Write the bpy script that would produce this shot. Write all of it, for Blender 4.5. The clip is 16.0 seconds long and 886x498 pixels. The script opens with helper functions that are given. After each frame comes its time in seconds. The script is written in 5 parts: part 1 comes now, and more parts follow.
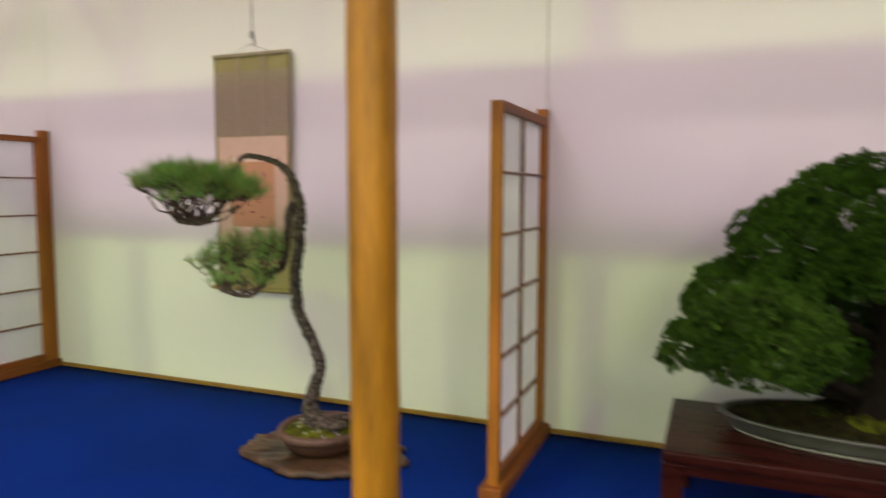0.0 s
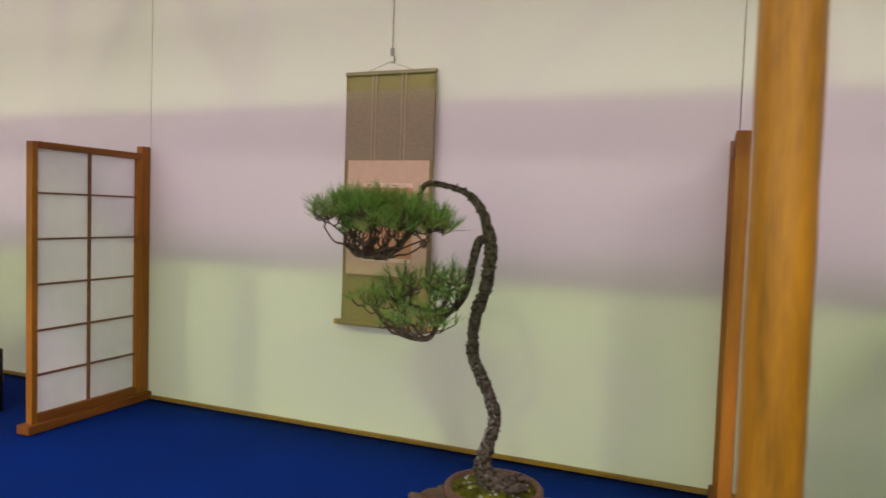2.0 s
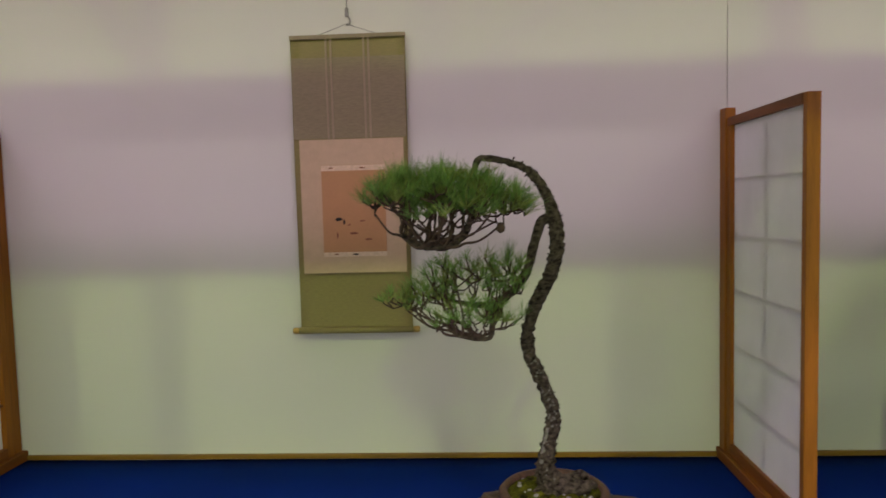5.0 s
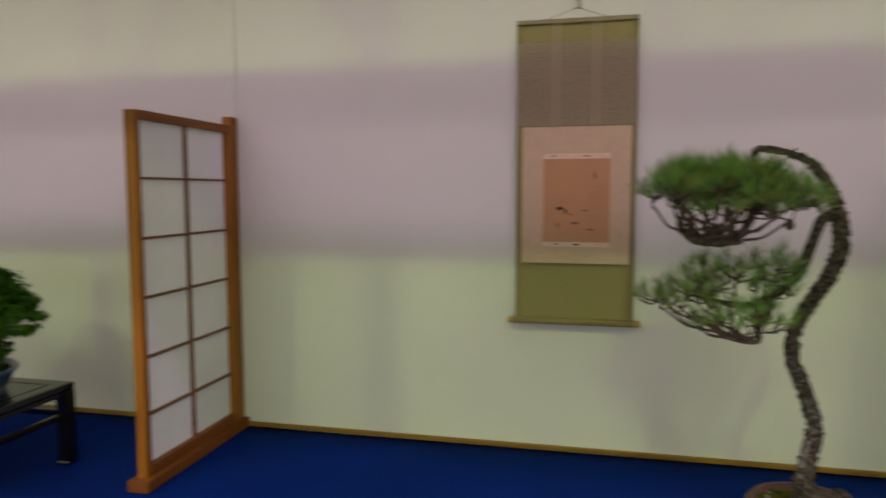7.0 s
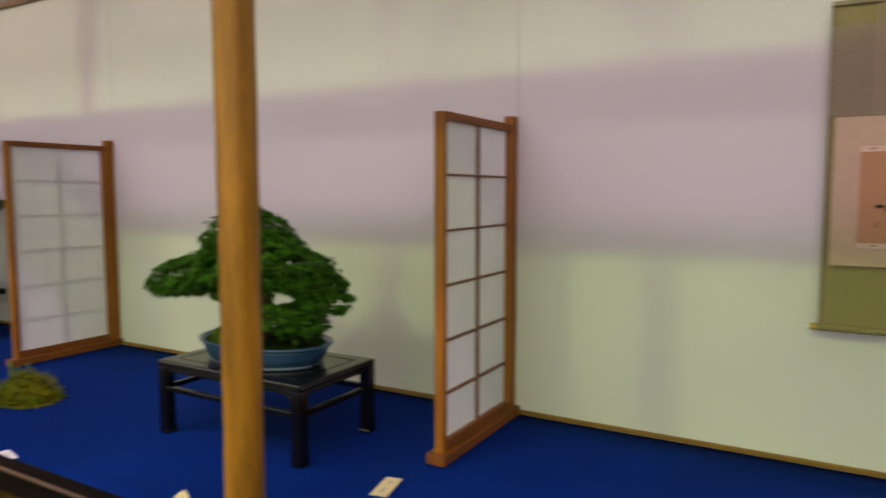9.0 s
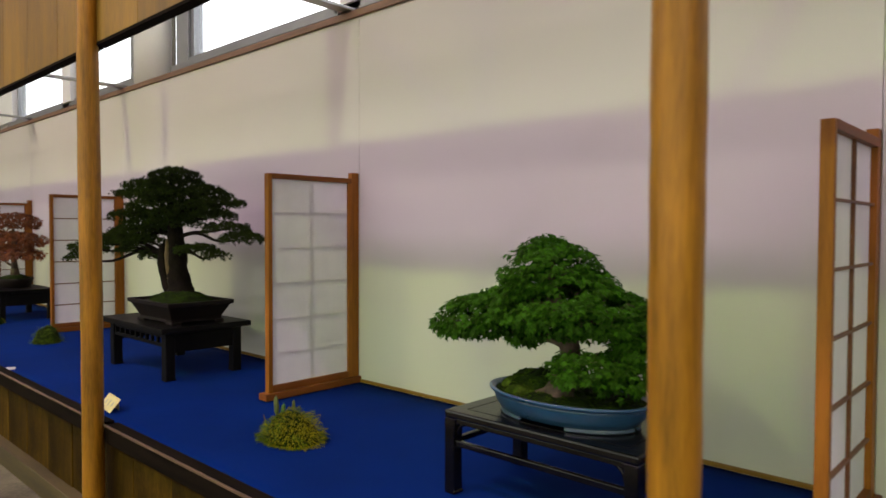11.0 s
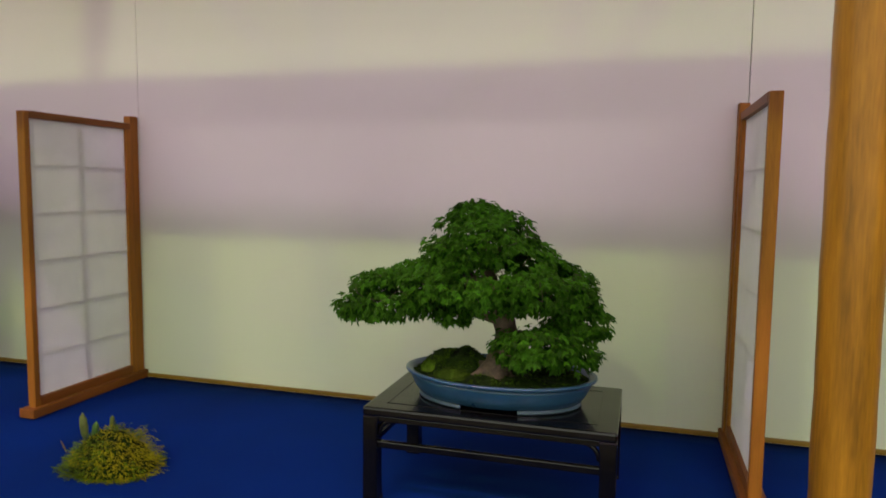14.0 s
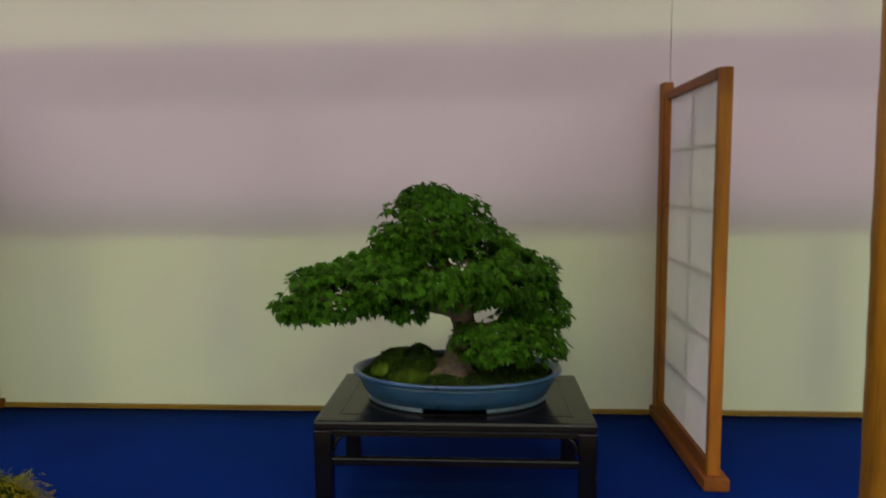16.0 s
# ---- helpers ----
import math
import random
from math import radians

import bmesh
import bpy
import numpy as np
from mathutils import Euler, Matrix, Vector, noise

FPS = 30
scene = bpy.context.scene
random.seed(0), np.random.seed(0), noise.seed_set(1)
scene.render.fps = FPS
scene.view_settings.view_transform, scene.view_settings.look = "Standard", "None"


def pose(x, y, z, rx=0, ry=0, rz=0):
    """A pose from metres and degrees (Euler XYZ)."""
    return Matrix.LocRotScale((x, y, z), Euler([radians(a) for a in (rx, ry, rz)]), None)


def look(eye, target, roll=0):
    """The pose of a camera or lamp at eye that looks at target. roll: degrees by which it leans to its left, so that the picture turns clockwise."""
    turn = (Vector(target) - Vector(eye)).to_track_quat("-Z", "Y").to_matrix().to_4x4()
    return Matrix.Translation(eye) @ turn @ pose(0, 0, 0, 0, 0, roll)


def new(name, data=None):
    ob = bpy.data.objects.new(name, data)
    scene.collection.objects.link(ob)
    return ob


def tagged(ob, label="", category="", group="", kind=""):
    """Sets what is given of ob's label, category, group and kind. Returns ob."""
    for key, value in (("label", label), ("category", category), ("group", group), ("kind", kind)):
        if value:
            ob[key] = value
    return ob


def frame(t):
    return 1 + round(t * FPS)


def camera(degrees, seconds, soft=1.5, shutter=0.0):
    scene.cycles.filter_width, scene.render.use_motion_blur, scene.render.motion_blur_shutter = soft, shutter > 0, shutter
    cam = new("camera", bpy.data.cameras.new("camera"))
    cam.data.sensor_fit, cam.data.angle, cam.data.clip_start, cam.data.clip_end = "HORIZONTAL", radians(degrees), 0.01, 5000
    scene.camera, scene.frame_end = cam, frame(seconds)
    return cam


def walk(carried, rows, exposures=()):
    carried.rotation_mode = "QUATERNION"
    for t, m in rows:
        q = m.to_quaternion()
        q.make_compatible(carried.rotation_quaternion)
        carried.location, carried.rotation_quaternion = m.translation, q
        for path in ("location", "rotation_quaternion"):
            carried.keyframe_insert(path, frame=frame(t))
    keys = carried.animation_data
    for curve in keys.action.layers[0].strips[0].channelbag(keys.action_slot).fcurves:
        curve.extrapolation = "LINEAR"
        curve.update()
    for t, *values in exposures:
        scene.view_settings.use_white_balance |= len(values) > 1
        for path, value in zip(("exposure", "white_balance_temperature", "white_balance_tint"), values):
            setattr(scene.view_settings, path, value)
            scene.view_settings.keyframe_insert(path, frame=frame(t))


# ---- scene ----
# camera and its walk
cam = camera(66.4, 16.0, 1.6, 0.6)
PATH = [
    (0, (3.168, -2.497, 1.548), (2.421, -0.649, 1.374), 0.2),
    (0.5, (3.005, -2.481, 1.56), (2.094, -0.704, 1.449), 1.7),
    (1, (2.83, -2.483, 1.549), (1.933, -0.699, 1.427), 1.5),
    (1.5, (2.665, -2.5, 1.57), (1.876, -0.664, 1.48), 0.0),
    (2, (2.518, -2.504, 1.567), (1.771, -0.652, 1.465), 1.9),
    (2.5, (2.368, -2.471, 1.561), (1.648, -0.607, 1.468), 0.1),
    (3, (2.222, -2.451, 1.561), (1.539, -0.572, 1.498), -0.5),
    (3.5, (2.117, -2.434, 1.559), (1.614, -0.499, 1.51), 0.6),
    (3.7, (2.059, -2.432, 1.552), (1.706, -0.463, 1.505), -0.0),
    (5.8, (1.566, -2.382, 1.542), (1.508, -0.389, 1.378), -0.7),
    (6, (1.54, -2.379, 1.541), (1.498, -0.385, 1.395), -0.3),
    (6.5, (1.456, -2.392, 1.55), (1.327, -0.403, 1.383), 0.1),
    (7, (1.344, -2.412, 1.558), (0.902, -0.469, 1.388), -0.1),
    (7.5, (1.257, -2.445, 1.569), (0.65, -0.549, 1.384), 0.6),
    (8, (1.188, -2.477, 1.557), (0.443, -0.632, 1.361), 0.3),
    (8.5, (1.146, -2.511, 1.559), (0.33, -0.694, 1.385), 0.4),
    (9, (1.087, -2.544, 1.545), (0.097, -0.814, 1.375), 0.0),
    (9.5, (0.971, -2.562, 1.548), (-0.266, -0.998, 1.384), 0.4),
    (10, (0.808, -2.54, 1.548), (-0.569, -1.097, 1.405), -0.1),
    (10.2, (0.74, -2.538, 1.539), (-0.673, -1.125, 1.447), -0.2),
    (12.3, (0.029, -2.622, 1.511), (-1.17, -1.024, 1.427), -0.6),
    (12.5, (0.0, -2.615, 1.538), (-1.175, -1.0, 1.434), -0.8),
    (13, (-0.123, -2.609, 1.533), (-1.113, -0.874, 1.433), 1.2),
    (13.5, (-0.254, -2.615, 1.524), (-0.975, -0.754, 1.399), 0.8),
    (14, (-0.373, -2.641, 1.534), (-0.931, -0.729, 1.354), 0.7),
    (14.5, (-0.472, -2.615, 1.519), (-0.936, -0.683, 1.298), 2.3),
    (15, (-0.601, -2.55, 1.518), (-0.966, -0.593, 1.33), -0.0),
    (15.5, (-0.666, -2.504, 1.524), (-0.901, -0.523, 1.375), 0.2),
    (16, (-0.69, -2.517, 1.51), (-0.81, -0.531, 1.305), -0.5),
]
walk(cam, [(t, look(eye, target, roll)) for t, eye, target, roll in PATH],
     exposures=[(0.0, 0.54), (1.0, 0.56), (2.0, 0.32), (2.5, 0.17), (3.0, 0.06), (3.5, -0.09), (6.0, -0.21), (6.5, -0.23), (7.0, -0.25), (7.5, -0.18), (8.0, 0.0), (8.5, 0.10), (10.0, 0.07), (12.5, 0.07), (13.5, 0.05), (14.0, 0.07), (15.0, 0.10), (15.5, 0.03), (16.0, -0.18)])

# ---------------------------------------------------------------- world and light
FLOOR = 0.10          # hall floor
DECK = 0.62           # top of the display platform
world = bpy.data.worlds.new("hall_sky")
scene.world = world
world.use_nodes = True
wn = world.node_tree.nodes
sky = wn.new("ShaderNodeTexSky")
sky.sky_type, sky.sun_disc = "NISHITA", False
sky.sun_elevation, sky.sun_rotation = radians(40), radians(200)
world.node_tree.links.new(sky.outputs[0], wn["Background"].inputs["Color"])
wn["Background"].inputs["Strength"].default_value = 0.10


def area_lamp(name, eye, target, w, h, power, colour, shape="RECTANGLE", spread=180):
    lamp = bpy.data.lights.new(name, "AREA")
    lamp.spread = radians(spread)
    lamp.shape, lamp.size, lamp.size_y, lamp.energy, lamp.color = shape, w, h, power, colour
    ob = new(name, lamp)
    ob.matrix_world = look(eye, target)
    return ob


# high round hall lamps in a far row
for hx, power, red in ((-15.1, 26, 0.70), (-10.8, 37, 0.80), (-6.5, 54, 0.92), (-2.2, 38, 0.68), (2.05, 36, 0.68), (6.4, 46, 0.72)):
    area_lamp("hall_lamp", (hx, -6.65, 6.02), (hx, -3.0, 0.8), 0.27, 0.27, power, (red, 0.93, 0.27), "DISK", 100)
# tube lamps in a row over the aisle
for hx in (-9.7, -7.1, -4.5, -1.9, 0.7, 3.3, 5.9):
    area_lamp("tube_lamp", (hx, -3.385, 4.94), (hx, -2.3, 0.5), 1.6, 0.22, 22.2, (0.99, 0.615, 0.98), spread=120)
# daylight of the high windows across the hall
for wx, power in ((-10.5, 94), (-4.5, 27), (1.0, 24), (8.3, 104)):
    area_lamp("window_light", (wx, -10.4, 5.6), (wx, 0.0, 1.6), 1.5, 0.32, power, (1.0, 0.88, 0.82))
# broad unseen panels under the roof, added as soft ambient fill
for rx in (-11.0, -1.0, 9.0):
    area_lamp("overhead_fill", (rx, -6.2, 7.1), (rx, -6.2, 0.0), 9.0, 7.0, 116, (0.95, 0.725, 0.94))
# unseen upright panels before the far hall wall, added as frontal fill
for rx in (-11.0, -1.0, 9.0):
    area_lamp("far_side_fill", (rx, -11.5, 2.4), (rx, 0.0, 2.4), 9.0, 3.4, 168, (0.83, 0.855, 0.70))

# ---------------------------------------------------------------- materials
def material(name, colour, rough=0.6, metal=0.0, vary=0.15, scale=8.0, fine=120.0, bump=0.15, bump_d=0.002, stretch=(1, 1, 1),
             colour2=None, coat=0.0, island=0.0, trans=0.0, spec=0.5, obj_random=0.0):
    m = bpy.data.materials.new(name)
    m.use_nodes = True
    n, l = m.node_tree.nodes, m.node_tree.links
    b = n["Principled BSDF"]
    b.inputs["Metallic"].default_value = metal
    b.inputs["Coat Weight"].default_value = coat
    b.inputs["Coat Roughness"].default_value = 0.12
    b.inputs["Specular IOR Level"].default_value = spec
    tc = n.new("ShaderNodeTexCoord")
    mp = n.new("ShaderNodeMapping")
    mp.inputs["Scale"].default_value = stretch
    l.new(tc.outputs["Object"], mp.inputs["Vector"])
    big = n.new("ShaderNodeTexNoise")
    big.inputs["Scale"].default_value, big.inputs["Detail"].default_value = scale, 5
    l.new(mp.outputs[0], big.inputs["Vector"])
    small = n.new("ShaderNodeTexNoise")
    small.inputs["Scale"].default_value, small.inputs["Detail"].default_value = fine, 3
    l.new(mp.outputs[0], small.inputs["Vector"])
    add = n.new("ShaderNodeMath")
    add.operation = "MULTIPLY_ADD"
    add.inputs[1].default_value = 0.4
    l.new(small.outputs["Fac"], add.inputs[0])
    l.new(big.outputs["Fac"], add.inputs[2])
    ramp = n.new("ShaderNodeValToRGB")
    c1 = [max(0.0, c * (1 - vary)) for c in colour]
    c2 = list(colour2) if colour2 else [min(1.0, c * (1 + vary)) for c in colour]
    ramp.color_ramp.elements[0].position, ramp.color_ramp.elements[0].color = 0.5, (*c1, 1)
    ramp.color_ramp.elements[1].position, ramp.color_ramp.elements[1].color = 0.9, (*c2, 1)
    l.new(add.outputs[0], ramp.inputs[0])
    out = ramp.outputs[0]
    if island or obj_random:
        hsv = n.new("ShaderNodeHueSaturation")
        mr = n.new("ShaderNodeMapRange")
        amount = island or obj_random
        mr.inputs["To Min"].default_value, mr.inputs["To Max"].default_value = 1 - amount, 1 + amount
        if island:
            l.new(n.new("ShaderNodeNewGeometry").outputs["Random Per Island"], mr.inputs[0])
        else:
            l.new(n.new("ShaderNodeObjectInfo").outputs["Random"], mr.inputs[0])
        l.new(mr.outputs[0], hsv.inputs["Value"])
        l.new(out, hsv.inputs["Color"])
        out = hsv.outputs[0]
    l.new(out, b.inputs["Base Color"])
    rr = n.new("ShaderNodeMapRange")
    rr.inputs["To Min"].default_value, rr.inputs["To Max"].default_value = max(0.02, rough - 0.1), min(1.0, rough + 0.1)
    l.new(big.outputs["Fac"], rr.inputs[0])
    l.new(rr.outputs[0], b.inputs["Roughness"])
    if bump:
        bp = n.new("ShaderNodeBump")
        bp.inputs["Strength"].default_value, bp.inputs["Distance"].default_value = bump, bump_d
        l.new(add.outputs[0], bp.inputs["Height"])
        l.new(bp.outputs[0], b.inputs["Normal"])
    if trans:
        mix = n.new("ShaderNodeMixShader")
        tr = n.new("ShaderNodeBsdfTranslucent")
        l.new(out, tr.inputs["Color"])
        mix.inputs[0].default_value = trans
        l.new(b.outputs[0], mix.inputs[1])
        l.new(tr.outputs[0], mix.inputs[2])
        l.new(mix.outputs[0], n["Material Output"].inputs["Surface"])
    return m


WALL = material("wall_cloth", (0.68, 0.67, 0.61), 0.85, vary=0.025, scale=0.9, fine=260, bump=0.12, bump_d=0.001)
CARPET = material("blue_felt", (0.0012, 0.0165, 0.136), 0.95, vary=0.22, scale=1.6, fine=420, bump=0.5, bump_d=0.003, spec=0.05)
HINOKI = material("screen_wood", (0.270, 0.097, 0.009), 0.5, vary=0.22, scale=7, fine=60, bump=0.1, bump_d=0.001, stretch=(6, 6, 0.5), obj_random=0.08, spec=0.25)
RAILWOOD = material("screen_rail_wood", (0.190, 0.062, 0.009), 0.5, vary=0.22, scale=7, fine=60, bump=0.1, bump_d=0.001, stretch=(6, 0.5, 6), obj_random=0.08, spec=0.25)
BARWOOD = material("lattice_wood", (0.16, 0.06, 0.018), 0.5, vary=0.2, scale=20, fine=90, bump=0.05)
PAPER = material("shoji_paper", (0.90, 0.89, 0.91), 0.8, vary=0.03, scale=9, fine=300, bump=0.08, bump_d=0.0006, trans=0.42, spec=0.1)
LOG = material("polished_log", (0.272, 0.122, 0.006), 0.40, vary=0.45, scale=6.5, fine=60, bump=0.14, bump_d=0.002, stretch=(4, 4, 0.35), coat=0.06, spec=0.32)
KNOT = material("log_knot", (0.29, 0.12, 0.014), 0.5, vary=0.3, scale=30, fine=80)
FASCIA = material("fascia_board", (0.215, 0.116, 0.012), 0.5, vary=0.28, scale=3, fine=30, bump=0.1, stretch=(4, 4, 0.6), obj_random=0.16)
DARKWOOD = material("rail_dark_wood", (0.008, 0.0052, 0.0035), 0.8, vary=0.5, scale=6, fine=70, bump=0.2, stretch=(0.5, 5, 5), spec=0.05)
ARRIS = material("worn_rail_edge", (0.115, 0.068, 0.040), 0.55, vary=0.35, scale=9, fine=60, stretch=(0.5, 4, 4))
PLINTH = material("plinth_board", (0.015, 0.0075, 0.0012), 0.7, vary=0.5, scale=2.4, fine=45, bump=0.3, bump_d=0.003, stretch=(3.5, 3.5, 0.8), obj_random=0.55, colour2=(0.120, 0.066, 0.006), spec=0.06)
SILL = material("plinth_sill", (0.066, 0.047, 0.014), 0.65, vary=0.35, scale=4, fine=40, bump=0.2, stretch=(0.5, 4, 4))
CONCRETE = material("hall_concrete", (0.075, 0.064, 0.036), 0.75, vary=0.35, colour2=(0.19, 0.165, 0.105), scale=3.2, fine=55, bump=0.25, bump_d=0.004)
MOULD = material("base_moulding", (0.235, 0.128, 0.014), 0.4, vary=0.25, scale=8, fine=70, stretch=(0.5, 5, 5))
TOPRAIL = material("wall_top_rail", (0.24, 0.14, 0.085), 0.5, vary=0.25, scale=5, fine=50, stretch=(0.4, 4, 4))
PAINT = material("white_paint", (0.88, 0.87, 0.89), 0.5, vary=0.05, scale=2, fine=90, bump=0.06)
GREYPAINT = material("grey_metal_frame", (0.32, 0.33, 0.34), 0.4, metal=0.5, vary=0.1, scale=5, fine=80, bump=0.04)
TIE = material("galvanised_tie", (0.42, 0.42, 0.41), 0.4, metal=0.7, vary=0.15, scale=9, fine=90)
HALLWALL = material("hall_wall_paint", (0.50, 0.50, 0.50), 0.8, vary=0.06, scale=0.6, fine=40)
HALLROOF = material("hall_roof", (0.42, 0.42, 0.44), 0.8, vary=0.08, scale=0.5, fine=30)
LACQUER = material("black_lacquer", (0.004, 0.0035, 0.0035), 0.2, vary=0.4, scale=6, fine=120, bump=0.03, coat=0.15, spec=0.35)
EBONY = material("dark_table_wood", (0.004, 0.0035, 0.0035), 0.5, vary=0.5, scale=7, fine=80, bump=0.08, coat=0.0, spec=0.12)
ROSEWOOD = material("rosewood", (0.024, 0.0045, 0.003), 0.28, vary=0.5, scale=5, fine=60, bump=0.06, stretch=(0.5, 4, 4), coat=0.0, spec=0.11)
BLUEGLAZE = material("blue_glaze", (0.019, 0.065, 0.136), 0.3, vary=0.2, scale=9, fine=70, bump=0.04, coat=0.35)
PALEGLAZE = material("pale_blue_foot", (0.035, 0.066, 0.098), 0.35, vary=0.15, scale=12, fine=70)
CLAY = material("red_clay", (0.058, 0.025, 0.013), 0.45, vary=0.35, scale=14, fine=110, bump=0.3)
CLAYRIM = material("pale_clay_rim", (0.085, 0.043, 0.023), 0.55, vary=0.45, scale=60, fine=170, bump=0.6, bump_d=0.004)
GREYINK = material("grey_print", (0.34, 0.33, 0.32), 0.8, vary=0.1)
GREYPOT = material("grey_clay", (0.062, 0.062, 0.054), 0.5, vary=0.2, scale=9, fine=90, bump=0.12)
DARKPOT = material("dark_clay", (0.008, 0.005, 0.0045), 0.6, vary=0.35, scale=9, fine=80, bump=0.12, spec=0.2)
BURL = material("burl_slab", (0.026, 0.014, 0.007), 0.36, vary=0.6, scale=9, spec=0.3, colour2=(0.105, 0.060, 0.030), fine=60, bump=0.5, bump_d=0.005)
GRIT = material("pale_grit", (0.22, 0.22, 0.19), 0.8, vary=0.3, scale=60, fine=200)
PINEBARK = material("pine_bark", (0.017, 0.012, 0.009), 0.85, vary=0.75, colour2=(0.135, 0.110, 0.082), spec=0.15, scale=62, fine=210, bump=1.0, bump_d=0.009, stretch=(1, 1, 1.5))
LICHEN = material("pale_lichen", (0.185, 0.178, 0.155), 0.9, vary=0.35, scale=80, fine=240, bump=0.5)
TWIG = material("twig_bark", (0.066, 0.041, 0.027), 0.8, vary=0.4, scale=60, fine=160, bump=0.4)
MAPLEBARK = material("maple_bark", (0.074, 0.051, 0.031), 0.8, vary=0.6, scale=22, fine=120, bump=0.6, bump_d=0.004)
JUNBARK = material("dark_bark", (0.009, 0.0065, 0.0045), 0.85, vary=0.5, scale=30, fine=130, bump=0.8, bump_d=0.005, stretch=(1, 1, 0.5), spec=0.1)
DEADWOOD = material("bare_dead_wood", (0.115, 0.072, 0.020), 0.6, vary=0.35, scale=22, fine=90, bump=0.4, stretch=(1, 1, 0.3))
MOSS = material("moss", (0.007, 0.014, 0.002), 0.95, vary=0.75, scale=28, fine=260, bump=1.0, bump_d=0.012, colour2=(0.022, 0.044, 0.004), spec=0.1)
MOSS_T = material("moss_tuft", (0.022, 0.052, 0.004), 0.95, vary=0.6, scale=18, fine=120, bump=0, island=0.6, colour2=(0.060, 0.105, 0.008), spec=0.05)
# dark soil, deepened further by the crown's shade put into the colour
SOIL = material("dark_shaded_soil", (0.010, 0.008, 0.004), 0.95, vary=0.6, scale=30, fine=220, bump=1.0, bump_d=0.010, colour2=(0.026, 0.022, 0.008), spec=0.05)
MOSS_B = material("bright_moss", (0.010, 0.016, 0.003), 0.95, vary=0.6, scale=30, fine=190, bump=1.0, bump_d=0.016, colour2=(0.130, 0.140, 0.010), spec=0.1)
PINE_N = material("pine_needle", (0.150, 0.280, 0.056), 0.5, vary=0.2, scale=5, fine=60, bump=0, island=0.45, trans=0.25)
PINE_Y = material("old_pine_needle", (0.195, 0.260, 0.052), 0.5, vary=0.2, scale=5, fine=60, bump=0, island=0.4, trans=0.25)
MAPLE_L = material("maple_leaf", (0.040, 0.124, 0.006), 0.48, vary=0.22, scale=6, fine=60, bump=0, island=0.50, trans=0.32, spec=0.08)
JUN_N = material("dark_needle", (0.026, 0.044, 0.004), 0.6, vary=0.45, scale=5, fine=60, bump=0, island=0.7, trans=0.2, spec=0.15)
HIN_L = material("cypress_spray", (0.040, 0.084, 0.008), 0.55, vary=0.25, scale=6, fine=60, bump=0, island=0.5, trans=0.25, spec=0.15)
RED_L = material("red_leaf", (0.19, 0.050, 0.012), 0.5, vary=0.3, scale=6, fine=60, bump=0, island=0.5, trans=0.3)
SEDUM = material("yellow_green_frond", (0.300, 0.270, 0.004), 0.55, vary=0.3, scale=14, fine=90, bump=0, island=0.45, trans=0.3, spec=0.15)
SEDUM_D = material("dark_frond", (0.070, 0.098, 0.003), 0.55, vary=0.3, scale=14, fine=90, bump=0, island=0.4, trans=0.3, spec=0.15)
SEDUM_G = material("green_frond", (0.120, 0.195, 0.005), 0.55, vary=0.3, scale=14, fine=90, bump=0, island=0.4, trans=0.3, spec=0.15)
SPRIG_G = material("green_sprig", (0.05, 0.12, 0.015), 0.5, vary=0.35, scale=40, fine=120, bump=0.2, trans=0.2)
SPRIG = material("pale_sprig", (0.105, 0.135, 0.026), 0.5, vary=0.3, scale=30, fine=120, bump=0.1, trans=0.2)
SILK = material("scroll_silk", (0.245, 0.202, 0.072), 0.7, vary=0.10, scale=60, fine=400, bump=0.15, bump_d=0.0006, stretch=(1, 1, 5))
SILKBAND = material("scroll_brown_silk", (0.250, 0.205, 0.115), 0.7, vary=0.12, scale=60, fine=400, bump=0.15, bump_d=0.0006, stretch=(1, 1, 5))
INNER = material("scroll_inner_silk", (0.53, 0.39, 0.25), 0.75, vary=0.06, scale=30, fine=300, bump=0.08, bump_d=0.0005)
BORDER = material("cream_band", (0.66, 0.52, 0.36), 0.8, vary=0.12, scale=90, fine=300, bump=0.05)
PICTURE = material("salmon_paper", (0.46, 0.245, 0.112), 0.8, vary=0.07, scale=10, fine=120, bump=0.05)
RIBBON = material("pale_ribbon", (0.34, 0.265, 0.165), 0.7, vary=0.08, scale=30, fine=200)
INK = material("ink", (0.012, 0.010, 0.010), 0.8, vary=0.2)
REDINK = material("brown_ink", (0.22, 0.085, 0.045), 0.8, vary=0.2)
BRASS = material("yellow_roller_end", (0.42, 0.27, 0.06), 0.4, vary=0.15)
WIRE = material("hanging_wire", (0.30, 0.28, 0.27), 0.5, metal=0.4, vary=0.1)
CARDW = material("white_card", (0.78, 0.78, 0.76), 0.7, vary=0.03, scale=20)
CARDY = material("cream_card", (0.62, 0.54, 0.25), 0.7, vary=0.06, scale=20)
SEAM = material("seam_backing", (0.16, 0.15, 0.14), 0.9, vary=0.1)
SKYGLOW = bpy.data.materials.new("sky_backdrop")
SKYGLOW.use_nodes = True
SKYGLOW.node_tree.nodes["Principled BSDF"].inputs["Emission Color"].default_value = (0.95, 0.97, 1.0, 1)
SKYGLOW.node_tree.nodes["Principled BSDF"].inputs["Emission Strength"].default_value = 2.4
GLASS = bpy.data.materials.new("window_glass")
GLASS.use_nodes = True
gb = GLASS.node_tree.nodes["Principled BSDF"]
gb.inputs["Transmission Weight"].default_value, gb.inputs["Roughness"].default_value, gb.inputs["IOR"].default_value = 1.0, 0.02, 1.45

# ---------------------------------------------------------------- builders
R = random.Random(7)


